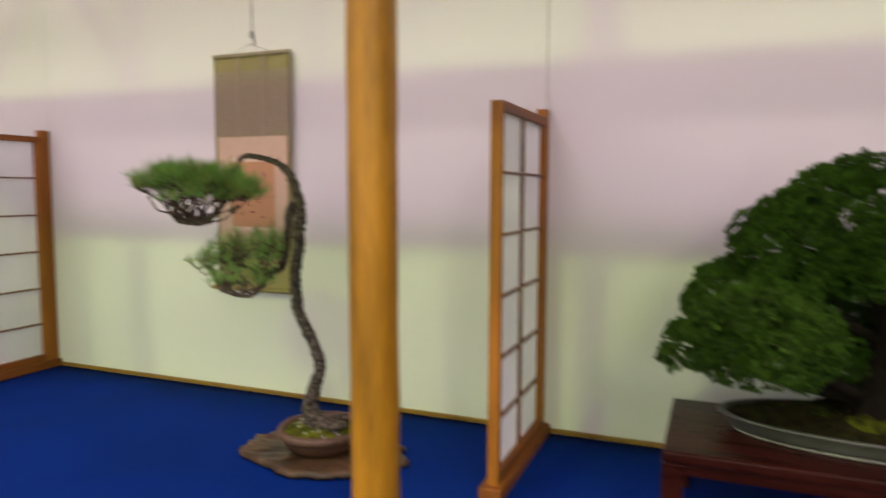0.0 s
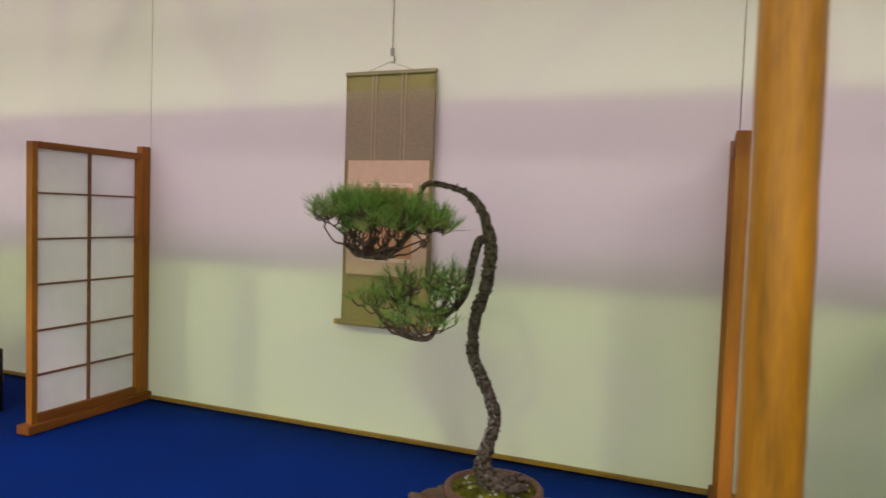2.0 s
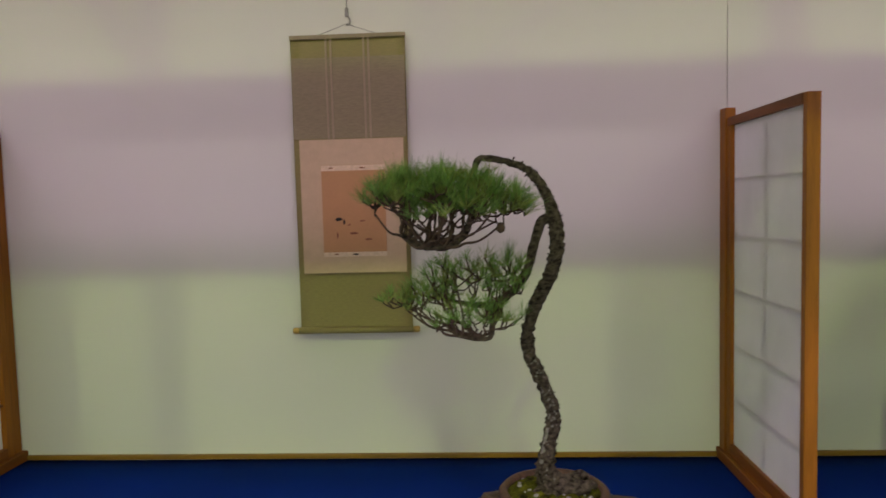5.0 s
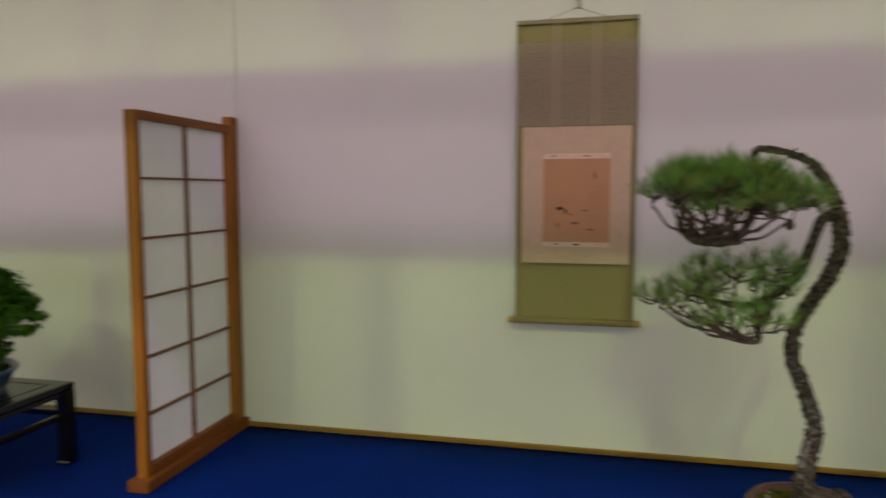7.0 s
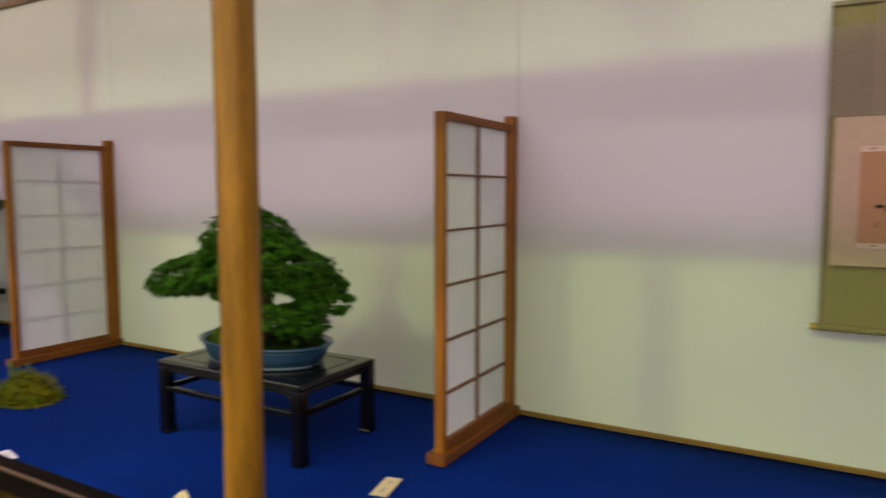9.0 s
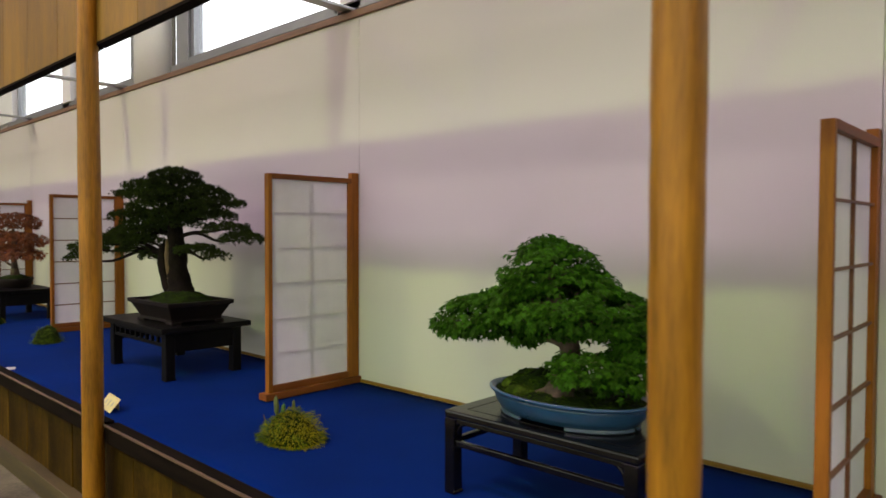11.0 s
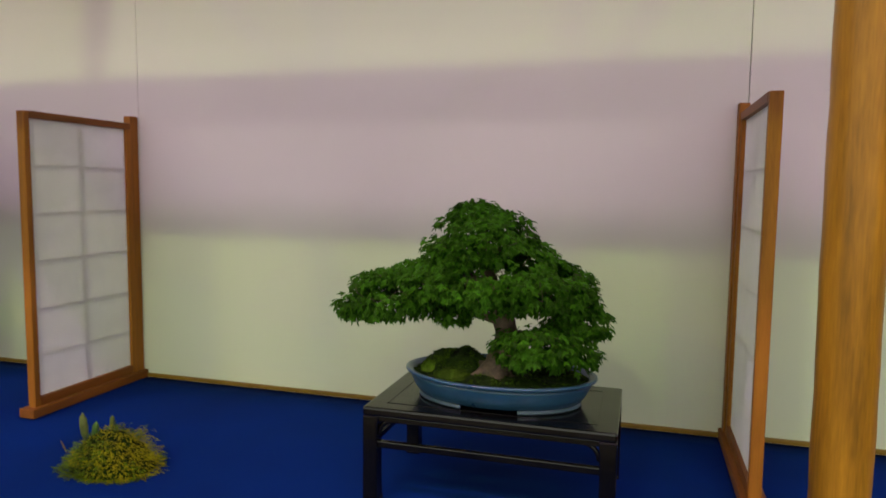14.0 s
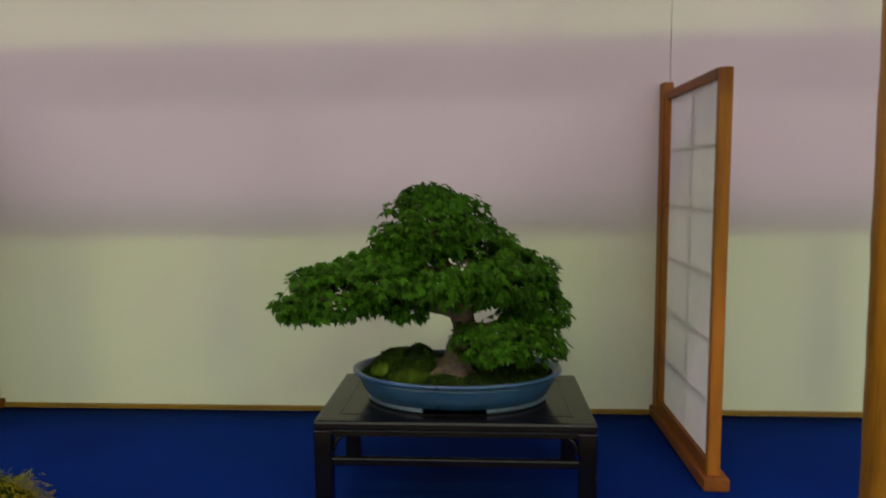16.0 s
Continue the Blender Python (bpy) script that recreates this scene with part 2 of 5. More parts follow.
def part(name, bm, mat, parent=None, label="", smooth=False):
    me = bpy.data.meshes.new(name)
    bm.to_mesh(me)
    bm.free()
    return mesh_part(name, me, mat, parent, label, smooth)


def mesh_part(name, me, mat, parent=None, label="", smooth=False):
    me.materials.append(mat)
    if smooth:
        for p in me.polygons:
            p.use_smooth = True
    ob = new(name, me)
    if parent is not None:
        ob.parent = parent
    if label:
        ob["label"] = label
    return ob


def thing(name, at, label, category, group=""):
    root = new(name)
    root.empty_display_size = 0.05
    root.location = at
    return tagged(root, label, category, group)


def box(x0, x1, y0, y1, z0, z1, bevel=0.0, bm=None):
    own = bm is None
    target = bmesh.new() if own or bevel else bm
    vs = bmesh.ops.create_cube(target, size=1)["verts"]
    for v in vs:
        v.co = Vector((x0 + (v.co.x + 0.5) * (x1 - x0), y0 + (v.co.y + 0.5) * (y1 - y0), z0 + (v.co.z + 0.5) * (z1 - z0)))
    if bevel:
        bmesh.ops.bevel(target, geom=list(target.edges), offset=bevel, segments=2, profile=0.6, affect="EDGES")
        if not own:
            tmp = bpy.data.meshes.new("tmp")
            target.to_mesh(tmp)
            target.free()
            bm.from_mesh(tmp)
            bpy.data.meshes.remove(tmp)
            return bm
    return target if own else bm


def smooth_path(points, per=6):
    """Points (x, y, z, radius) along a Catmull-Rom curve."""
    p = [np.array(q, float) for q in points]
    p = [2 * p[0] - p[1]] + p + [2 * p[-1] - p[-2]]
    out = []
    for i in range(1, len(p) - 2):
        for k in range(per):
            u = k / per
            a, b, c, d = p[i - 1], p[i], p[i + 1], p[i + 2]
            out.append(0.5 * (2 * b + (c - a) * u + (2 * a - 5 * b + 4 * c - d) * u * u + (3 * b - a - 3 * c + d) * u ** 3))
    out.append(p[-2])
    return out


def tube_data(points, seg, rough=0.0, scale=40.0):
    """Vertices and faces of a tapering tube along points (x, y, z, r)."""
    vs, fs = [], []
    side = Vector((1, 0, 0))
    n = len(points)
    for i, q in enumerate(points):
        a = Vector(points[max(i - 1, 0)][:3])
        b = Vector(points[min(i + 1, n - 1)][:3])
        d = (b - a).normalized() if (b - a).length > 1e-9 else Vector((0, 0, 1))
        side = (side - d * side.dot(d))
        if side.length < 1e-4:
            side = d.orthogonal()
        side.normalize()
        up = d.cross(side)
        for k in range(seg):
            ang = 2 * math.pi * k / seg
            way = side * math.cos(ang) + up * math.sin(ang)
            c = Vector(q[:3])
            r = max(q[3], 0.0003)
            if rough:
                r *= 1 + rough * noise.noise((c + way * r) * scale) + 0.5 * rough * noise.noise((c + way * r) * scale * 2.7)
            vs.append(c + way * r)
    for i in range(n - 1):
        for k in range(seg):
            k2 = (k + 1) % seg
            fs.append((i * seg + k, i * seg + k2, (i + 1) * seg + k2, (i + 1) * seg + k))
    fs.append(tuple(reversed(range(seg))))
    fs.append(tuple(range((n - 1) * seg, n * seg)))
    return vs, fs


def tubes(name, paths, mat, parent, seg=8, rough=0.0, scale=40.0, label=""):
    vs, fs = [], []
    for pts in paths:
        v, f = tube_data(pts, seg, rough, scale)
        o = len(vs)
        vs += v
        fs += [tuple(o + i for i in face) for face in f]
    me = bpy.data.meshes.new(name)
    me.from_pydata([tuple(v) for v in vs], [], fs)
    me.update()
    return mesh_part(name, me, mat, parent, label, True)


def lathe(profile, seg=48, sx=1.0, sy=1.0, wobble=0.0):
    """A body of revolution, (radius, z) from bottom to top, drawn out to an oval by sx, sy."""
    bm = bmesh.new()
    rings = []
    for r, z in profile:
        ring = []
        for k in range(seg):
            a = 2 * math.pi * k / seg
            w = 1 + wobble * noise.noise(Vector((math.cos(a) * 2, math.sin(a) * 2, z * 9)))
            ring.append(bm.verts.new((r * sx * w * math.cos(a), r * sy * w * math.sin(a), z)))
        rings.append(ring)
    for a, b in zip(rings, rings[1:]):
        for k in range(seg):
            bm.faces.new((a[k], a[(k + 1) % seg], b[(k + 1) % seg], b[k]))
    bm.faces.new(list(reversed(rings[0])))
    bm.faces.new(rings[-1])
    return bm


def leaf_shape(lobes):
    """A flat lobed leaf with its stalk at the origin and its tip along y, slightly folded; vertices and faces."""
    pts = [(0, 0, 0)]
    tips = {3: ((-52, 0.78), (0, 1.0), (52, 0.78)), 5: ((-95, 0.5), (-45, 0.85), (0, 1.0), (45, 0.85), (95, 0.5))}[lobes]
    ring = []
    for i, (a, r) in enumerate(tips):
        if i:
            m = radians((a + tips[i - 1][0]) / 2)
            ring.append((0.52 * math.sin(m), 0.12 + 0.50 * math.cos(m), 0.0))
        q = radians(a)
        ring.append((r * math.sin(q), 0.10 + r * math.cos(q) * 0.95, -0.16 * r))
    pts += ring
    return np.array(pts), [(0, i, i + 1) for i in range(1, len(ring))]


def scatter(name, shape, places, mat, parent, label="", kind=""):
    """One mesh of many copies of shape at places (position, tip direction, normal, size)."""
    base, faces = shape
    nv = len(base)
    vs = np.zeros((len(places) * nv, 3))
    fs = []
    for i, (p, tip, nor, size) in enumerate(places):
        y = Vector(tip).normalized()
        z = Vector(nor) - y * Vector(nor).dot(y)
        z = z.normalized() if z.length > 1e-5 else y.orthogonal().normalized()
        x = y.cross(z)
        mat3 = np.array((x, y, z))
        vs[i * nv:(i + 1) * nv] = (base * size) @ mat3 + np.array(p)
        fs += [tuple(i * nv + k for k in f) for f in faces]
    me = bpy.data.meshes.new(name)
    me.from_pydata(vs.tolist(), [], fs)
    me.update()
    ob = mesh_part(name, me, mat, parent, label)
    if kind:
        ob["kind"] = kind
    return ob


def tuft_shape(count, spread, width, seed, flat=0.0):
    """A brush of straight needles of length 1 round y."""
    r = random.Random(seed)
    pts, fs = [], []
    for _ in range(count):
        a = r.uniform(0, 2 * math.pi)
        s = spread * math.sqrt(r.random())
        d = Vector((math.sin(s) * math.cos(a), math.cos(s), math.sin(s) * math.sin(a) * (1 - flat)))
        d *= r.uniform(0.7, 1.05)
        side = d.orthogonal().normalized()
        side.rotate(Matrix.Rotation(r.uniform(0, 6.28), 3, d.normalized()))
        o = len(pts)
        start = Vector((0, r.uniform(0, 0.12), 0))
        pts += [start - side * width, start + side * width, start + d * 0.6 + side * width * 0.9, start + d, start + d * 0.6 - side * width * 0.9]
        fs += [(o, o + 1, o + 2, o + 4), (o + 4, o + 2, o + 3)]
    return np.array([tuple(p) for p in pts]), fs


def unit(r):
    while True:
        v = Vector((r.uniform(-1, 1), r.uniform(-1, 1), r.uniform(-1, 1)))
        if 0.05 < v.length < 1:
            return v.normalized()


def crown_points(lobes, count, r, depth=0.35, low=-0.45):
    """Points in the outer shell of a group of ellipsoids (cx, cy, cz, rx, ry, rz), with the outward direction there."""
    out = []
    weights = [a * b + b * c + a * c for *_, a, b, c in lobes]
    while len(out) < count:
        cx, cy, cz, a, b, c = r.choices(lobes, weights)[0]
        d = unit(r)
        if d.z < low:
            continue
        k = 1 - depth * r.random() ** 1.6
        bumpy = 1 + 0.10 * noise.noise(Vector((d.x * 2.3 + cx * 9, d.y * 2.3, d.z * 2.3 + cz * 7))) + 0.07 * noise.noise(d * 6 + Vector((cx, cy, cz)) * 11)
        p = Vector((cx + d.x * a * k * bumpy, cy + d.y * b * k * bumpy, cz + d.z * c * k * bumpy))
        deep = False
        for ex, ey, ez, ea, eb, ec in lobes:
            q = ((p.x - ex) / ea) ** 2 + ((p.y - ey) / eb) ** 2 + ((p.z - ez) / ec) ** 2
            if q < 0.36:
                deep = True
                break
        if deep:
            continue
        n = Vector((d.x / a, d.y / b, d.z / c)).normalized()
        out.append((p, n))
    return out


def moss_tufts(parent, cover, r, count, size=0.0065, patchy=-0.05):
    """Short tufts over the tops of the given moss mounds, in uneven patches."""
    places = []
    for ob in cover:
        at = ob.location
        top = [f for f in ob.data.polygons if f.normal.z > 0.35]
        if not top:
            continue
        for f in r.choices(top, [g.area for g in top], k=count):
            a, b, c = (ob.data.vertices[i].co for i in r.sample(list(f.vertices), 3))
            u, v = sorted((r.random(), r.random()))
            p = a * u + b * (v - u) + c * (1 - v) + at
            if noise.noise(p * 30 + Vector((parent.location.x, 0, 0))) > patchy:
                places.append((p, Vector((0, 0, 1)) + unit(r) * 0.5, unit(r), size * r.uniform(0.6, 1.3)))
    scatter("moss_pile", tuft_shape(7, 1.0, 0.16, 21), places, MOSS_T, parent, "short bright green moss tufts", "stuff")


def twig_tree(targets, roots, r, start_r=0.006, end_r=0.0012, sag=0.15, climb=0.25):
    """Thin branches that reach every target from the nearest point of what has grown so far."""
    nodes = [(Vector(q[:3]), q[3]) for q in roots]
    paths = []
    base = nodes[0][0]
    for t in sorted(targets, key=lambda v: min((v - n[0]).length for n in nodes[:len(roots)])):
        best = min(nodes, key=lambda n: (n[0] - t).length + climb * max(0, n[0].z + 0.012 - t.z))
        a, ra = best
        L = (t - a).length
        if L < 1e-4:
            continue
        ra = min(ra, start_r) * 0.8
        side = unit(r) * L * 0.14
        m1 = a.lerp(t, 0.35) + side - Vector((0, 0, sag * L * 0.5))
        m2 = a.lerp(t, 0.72) + side * 0.5 - Vector((0, 0, sag * L * 0.4))
        rb = max(end_r, ra * 0.55)
        pts = [(*a, ra), (*m1, ra * 0.85), (*m2, (ra + rb) / 2), (*t, rb)]
        paths.append(pts)
        nodes += [(m1, ra * 0.85), (m2, (ra + rb) / 2), (t, rb)]
    return paths


# ---------------------------------------------------------------- setting
X0, X1 = -16.0, 12.0
part("floor", box(-26, 24, -12, 0.6, FLOOR - 0.15, FLOOR), CONCRETE)
tagged(bpy.data.objects["floor"], "worn grey concrete hall floor", "floor", kind="structure")

# platform with carpet, edge rail and boarded front
platform = thing("platform", (0, 0, 0), "low display platform with dark rail and brown plank front", "platform")
platform["kind"] = "structure"
part("core", box(X0, X1, -1.345, 0.02, FLOOR, DECK - 0.006), PLINTH, platform)
pillar_x = (2.605, -0.052, -2.722, -5.40, -8.08, -10.7, 5.25)
pillar_y = (-1.430, -1.465, -1.440, -1.444, -1.444, -1.444, -1.444)
cuts = sorted(pillar_x)
spans = [(a + 0.05, b - 0.05) for a, b in zip([X0] + cuts, cuts + [X1])]
for a, b in spans:
    part("edge_rail", box(a - 0.03, b + 0.03, -1.40, -1.338, 0.565, 0.645, 0.006), DARKWOOD, platform, "dark worn edge rail")
    part("edge_strip", box(a - 0.03, b + 0.03, -1.406, -1.397, 0.640, 0.648), ARRIS, platform, "pale worn rail edge")
    part("sill", box(a - 0.03, b + 0.03, -1.42, -1.345, FLOOR, 0.215, 0.006), SILL, platform, "pale wooden sill on the floor")
carpet = bmesh.new()
bmesh.ops.create_grid(carpet, x_segments=140, y_segments=14, size=0.5)
for v in carpet.verts:
    v.co = Vector((X0 + (v.co.x + 0.5) * (X1 - X0), -1.338 + (v.co.y + 0.5) * 1.338, DECK + 0.0015 * noise.noise(Vector((v.co.x * 40, v.co.y * 6, 3)))))
ret = bmesh.ops.extrude_face_region(carpet, geom=list(carpet.faces))
for v in [e for e in ret["geom"] if isinstance(e, bmesh.types.BMVert)]:
    v.co.z -= 0.005
carpet.normal_update()
bmesh.ops.recalc_face_normals(carpet, faces=list(carpet.faces))
tagged(part("carpet", carpet, CARPET, None, "", True), "deep blue felt carpet covering the platform", "carpet", kind="structure")

# back wall of cloth-covered panels, with narrow seams over the screens
SEAMS = [X0, -11.2, -8.60, -5.95, -2.615, -0.022, 2.572, 5.17, 7.8, X1]
wall = thing("wall_back", (0, 0, 0), "off-white cloth-covered exhibition wall in wide panels", "wall")
wall["kind"] = "structure"
part("backing", box(X0, X1, 0.035, 0.075, FLOOR, 2.70), SEAM, wall)
for a, b in zip(SEAMS, SEAMS[1:]):
    part("panel", box(a + 0.0012, b - 0.0012, 0.0, 0.035, DECK - 0.01, 2.745, 0.0015), WALL, wall)
tagged(part("trim_top", box(X0, X1, -0.018, 0.085, 2.745, 2.785, 0.004), TOPRAIL), "brown wooden rail along the wall top", "trim", kind="structure")
bm = box(X0, X1, -0.012, 0.0, DECK + 0.004, 0.642, 0.003)
tagged(part("baseboard", bm, MOULD), "narrow golden-brown wooden moulding at the carpet", "baseboard", kind="structure")

# upper hall wall behind the stand: sill, posts, clerestory windows
tagged(part("wall_upper_sill", box(X0 - 6, X1 + 8, 0.22, 0.34, FLOOR, 2.93, 0.0), PAINT), "white painted hall wall behind the stand", "wall", kind="structure")
tagged(part("wall_upper_head", box(X0 - 6, X1 + 8, 0.22, 0.34, 4.1, 7.2, 0.0), PAINT), "white painted wall above the windows", "wall", kind="structure")
for i, (a, b) in enumerate([(-13.0, -11.2), (-9.9, -8.0), (-7.75, -6.25), (-5.08, -3.0), (-2.8, -1.0), (0.0, 1.8), (2.2, 4.0), (5.2, 7.0)]):
    w = thing("window_%d" % (i + 1), ((a + b) / 2, 0.28, 2.93), "bright clerestory window in a grey metal frame", "window", "clerestory windows")
    w["kind"] = "structure"
    h = (b - a) / 2
    for x in (-h, h - 0.05):
        part("window_frame", box(x, x + 0.05, -0.055, 0.03, 0, 1.17), GREYPAINT, w)
    part("window_frame", box(-h, h, -0.075, 0.03, 0, 0.035), GREYPAINT, w)
    part("window_frame", box(-h, h, -0.055, 0.03, 1.13, 1.17), GREYPAINT, w)
    part("window_sill", box(-h - 0.26, h + 0.20, -0.150, -0.062, -0.135, -0.085, 0.003), GREYPAINT, w)
    part("window_sill", box(-h - 0.26, h + 0.20, -0.112, -0.062, -0.085, -0.004, 0.003), GREYPAINT, w)
    part("window_rail", box(-h, h, -0.130, -0.112, -0.060, -0.046, 0.002), GREYPAINT, w)
    g = part("pane", box(-h + 0.05, h - 0.05, -0.006, 0.0, 0.035, 1.13), GLASS, w)
    g.visible_shadow = False
cols = [(-16.0, -13.0), (-11.2, -9.9), (-8.0, -7.75), (-3.0, -2.8), (-1.0, 0.0), (1.8, 2.2), (4.0, 5.2), (7.0, 20.0), (-22.0, -16.0)]
for a, b in cols:
    tagged(part("wall_pier", box(a, b, 0.16, 0.34, 2.93, 4.1, 0.004), PAINT), "white painted pier between the windows", "wall", kind="structure")
for a, b in ((-6.25, -5.94), (-5.34, -5.08)):
    tagged(part("wall_pier", box(a, b, 0.236, 0.34, 2.93, 4.1, 0.004), PAINT), "white painted strip beside the column", "wall", kind="structure")
for cx in (-5.64,):
    colm = part("wall_column", lathe([(1.0, 2.80), (1.0, 4.1)], 40, 0.29, 0.14), PAINT, None, "", True)
    colm.location = (cx, 0.16, 0)
    tagged(colm, "white rounded column cladding between windows", "column", kind="structure")
tagged(part("wall_post", box(-5.298, -5.085, 0.20, 0.234, 2.935, 4.095, 0.004), GREYPAINT), "grey steel post beside a window", "post", kind="structure")
tagged(part("wall_post", box(-5.352, -5.300, 0.185, 0.200, 2.80, 4.09, 0.002), SEAM), "dark narrow steel post beside a column", "post", kind="structure")
sky_bm = box(-40, 40, 3.0, 3.05, 1.0, 8.0)
tagged(part("backdrop", sky_bm, SKYGLOW), "bright white overcast sky beyond the windows", "sky", kind="structure")

# the rest of the hall, behind and above the camera
tagged(part("wall_far", box(-26, 24, -12.2, -12.0, FLOOR, 7.2), HALLWALL), "plain pale far hall wall", "wall", kind="structure")
tagged(part("wall_east", box(24, 24.2, -12.2, 0.34, FLOOR, 7.2), HALLWALL), "plain pale hall end wall", "wall", kind="structure")
tagged(part("wall_west", box(-26.2, -26, -12.2, 0.34, FLOOR, 7.2), HALLWALL), "plain pale hall end wall", "wall", kind="structure")
tagged(part("ceiling", box(-26.2, 24.2, -12.2, 0.34, 7.2, 7.4), HALLROOF), "pale grey hall ceiling", "ceiling", kind="structure")


# ---------------------------------------------------------------- pillars, fascia, ties
def pillar(x, y, seed):
    r = random.Random(seed)
    root = thing("pillar", (x, y, FLOOR), "round polished golden-brown log pillar before the platform", "pillar", "log pillars along the platform")
    pts = []
    for i in range(78):
        z = i / 77 * 3.9
        pts.append((0.004 * math.sin(z * 1.7 + seed), 0.003 * math.sin(z * 2.3 + seed * 2), z, 0.0468 - 0.0012 * z + 0.0012 * math.sin(z * 3.1 + seed)))
    tubes("shaft", [pts], LOG, root, 32, 0.035, 12.0)
    for _ in range(2):
        z, a = r.uniform(0.6, 2.4), r.uniform(3.6, 5.8)
        k = lathe([(0.005, -0.002), (0.004, 0.0005), (0.0015, 0.001)], 10, 0.7, 1.4)
        kn = part("knot", k, KNOT, root, "", True)
        kn.matrix_basis = Matrix.Translation((0.0480 * math.cos(a), 0.0480 * math.sin(a), z)) @ Vector((math.cos(a), math.sin(a), 0)).to_track_quat("Z", "Y").to_matrix().to_4x4()
    return root


for i, x in enumerate(pillar_x):
    pillar(x, pillar_y[i], i + 1)
for i, (a, b) in enumerate(spans):
    f = thing("fascia", ((a + b) / 2, -1.385, 2.312), "long golden wooden fascia board between log pillars", "fascia board", "fascia boards")
    h = (b - a) / 2 + 0.04
    n = max(2, round(2 * h / 0.46))
    for k in range(n):
        xa = -h + 2 * h * k / n
        part("plank", box(xa + 0.0012, xa + 2 * h / n - 0.0012, -0.032 - 0.002 * R.random(), 0.012, 0.012, 0.534, 0.003), FASCIA, f)
    part("edging", box(-h, h, -0.034, 0.014, -0.002, 0.012, 0.002), DARKWOOD, f, "dark edging strip")
# unseen bars, placed and widened to cast the slanting shadows on the wall
for x in (-8.55, -5.93, -2.72, 0.02, 2.66, 5.2):
    t = thing("shadow_tie_bar", (x, -0.7, 2.795), "unseen grey bar from fascia to wall, added for its shadow", "tie bar", "tie bars")
    part("bar", box(-0.040, 0.040, -0.69, 0.76, 0.0, 0.018, 0.003), TIE, t)
    part("bracket", box(-0.05, 0.05, 0.66, 0.78, -0.004, 0.0), TIE, t)


# ---------------------------------------------------------------- shoji screens
def shoji(x, side, first=None):
    """A low screen standing out from the wall; its lattice is on the side +1 (east) or -1."""
    s = thing("shoji_screen", (x, 0, DECK), "low wooden shoji screen with white paper, standing against the wall", "screen", "shoji screens between the bays")
    part("back_post", box(-0.024, 0.012, -0.052, -0.002, 0.0, 1.222, 0.003), HINOKI, s)
    part("back_stile", box(-0.017, 0.017, -0.083, -0.052, 0.04, 1.186, 0.002), HINOKI, s)
    part("front_stile", box(-0.018, 0.018, -0.613, -0.588, 0.038, 1.186, 0.003), HINOKI, s)
    part("top_rail", box(-0.019, 0.019, -0.588, -0.060, 1.159, 1.187, 0.002), RAILWOOD, s)
    part("bottom_rail", box(-0.018, 0.018, -0.588, -0.083, 0.040, 0.076, 0.002), RAILWOOD, s)
    part("foot", box(-0.036, 0.036, -0.640, -0.002, 0.003, 0.040, 0.004), RAILWOOD, s)
    sheet = bmesh.new()
    bmesh.ops.create_grid(sheet, x_segments=16, y_segments=30, size=0.5)
    for v in sheet.verts:
        u, w = v.co.x + 0.5, v.co.y + 0.5
        v.co = Vector((-side * 0.0032 - side * 0.0004 * abs(noise.noise(Vector((u * 5, w * 9, x)))), -0.590 + u * 0.509, 0.073 + w * 1.089))
    part("paper", sheet, PAPER, s, "white translucent paper", True)
    sx = side * 0.0035
    for z in (0.235, 0.418, 0.607, 0.793, 0.980):
        part("bar", box(sx - 0.006, sx + 0.006, -0.589, -0.082, z - 0.004, z + 0.004), BARWOOD, s)
    part("bar", box(sx - 0.0055, sx + 0.0055, -0.340, -0.330, 0.075, 1.164), BARWOOD, s)
    return s


for x, side in ((2.570, 1), (-0.034, 1), (-2.630, -1), (-5.95, 1), (-8.56, 1), (-11.2, -1), (5.2, 1)):
    shoji(x, side)


# ---------------------------------------------------------------- hanging scroll
def flat(name, x0, x1, z0, z1, y, mat, parent, label="", thick=0.0015):
    return part(name, box(x0, x1, y - thick, y, z0, z1), mat, parent, label)


sc = thing("hanging_scroll", (1.2675, -0.026, 1.096), "hanging scroll with brown silk mount and small salmon painting", "scroll")
body = bmesh.new()
bmesh.ops.create_grid(body, x_segments=10, y_segments=60, size=0.5)
for v in body.verts:
    u, w = v.co.x, v.co.y + 0.5
    v.co = Vector((u * 0.402, 0.004 * math.sin(w * 7) * (1 - w) + 0.003 * math.cos(u * 3.1) - 0.004, w * 1.035))
ret = bmesh.ops.extrude_face_region(body, geom=list(body.faces))
for v in [e for e in ret["geom"] if isinstance(e, bmesh.types.BMVert)]:
    v.co.y += 0.002
bmesh.ops.recalc_face_normals(body, faces=list(body.faces))
part("silk_mount", body, SILK, sc, "", True)
flat("upper_field", -0.198, 0.198, 0.685, 0.965, -0.008, SILKBAND, sc, "brown patterned silk")
flat("inner_mount", -0.180, 0.186, 0.212, 0.682, -0.0105, INNER, sc, "pale ochre silk")
pic = flat("painting", -0.106, 0.118, 0.286, 0.572, -0.013, PICTURE, sc, "salmon-coloured painting")
for z0, z1 in ((0.572, 0.590), (0.270, 0.286)):
    flat("picture_border", -0.106, 0.118, z0, z1, -0.0128, BORDER, sc, "pale cream band")
for x in (-0.075, -0.058, 0.057, 0.074):
    flat("ribbon", x - 0.0035, x + 0.0035, 0.683, 1.03, -0.0105, RIBBON, sc, "pale silk ribbon")
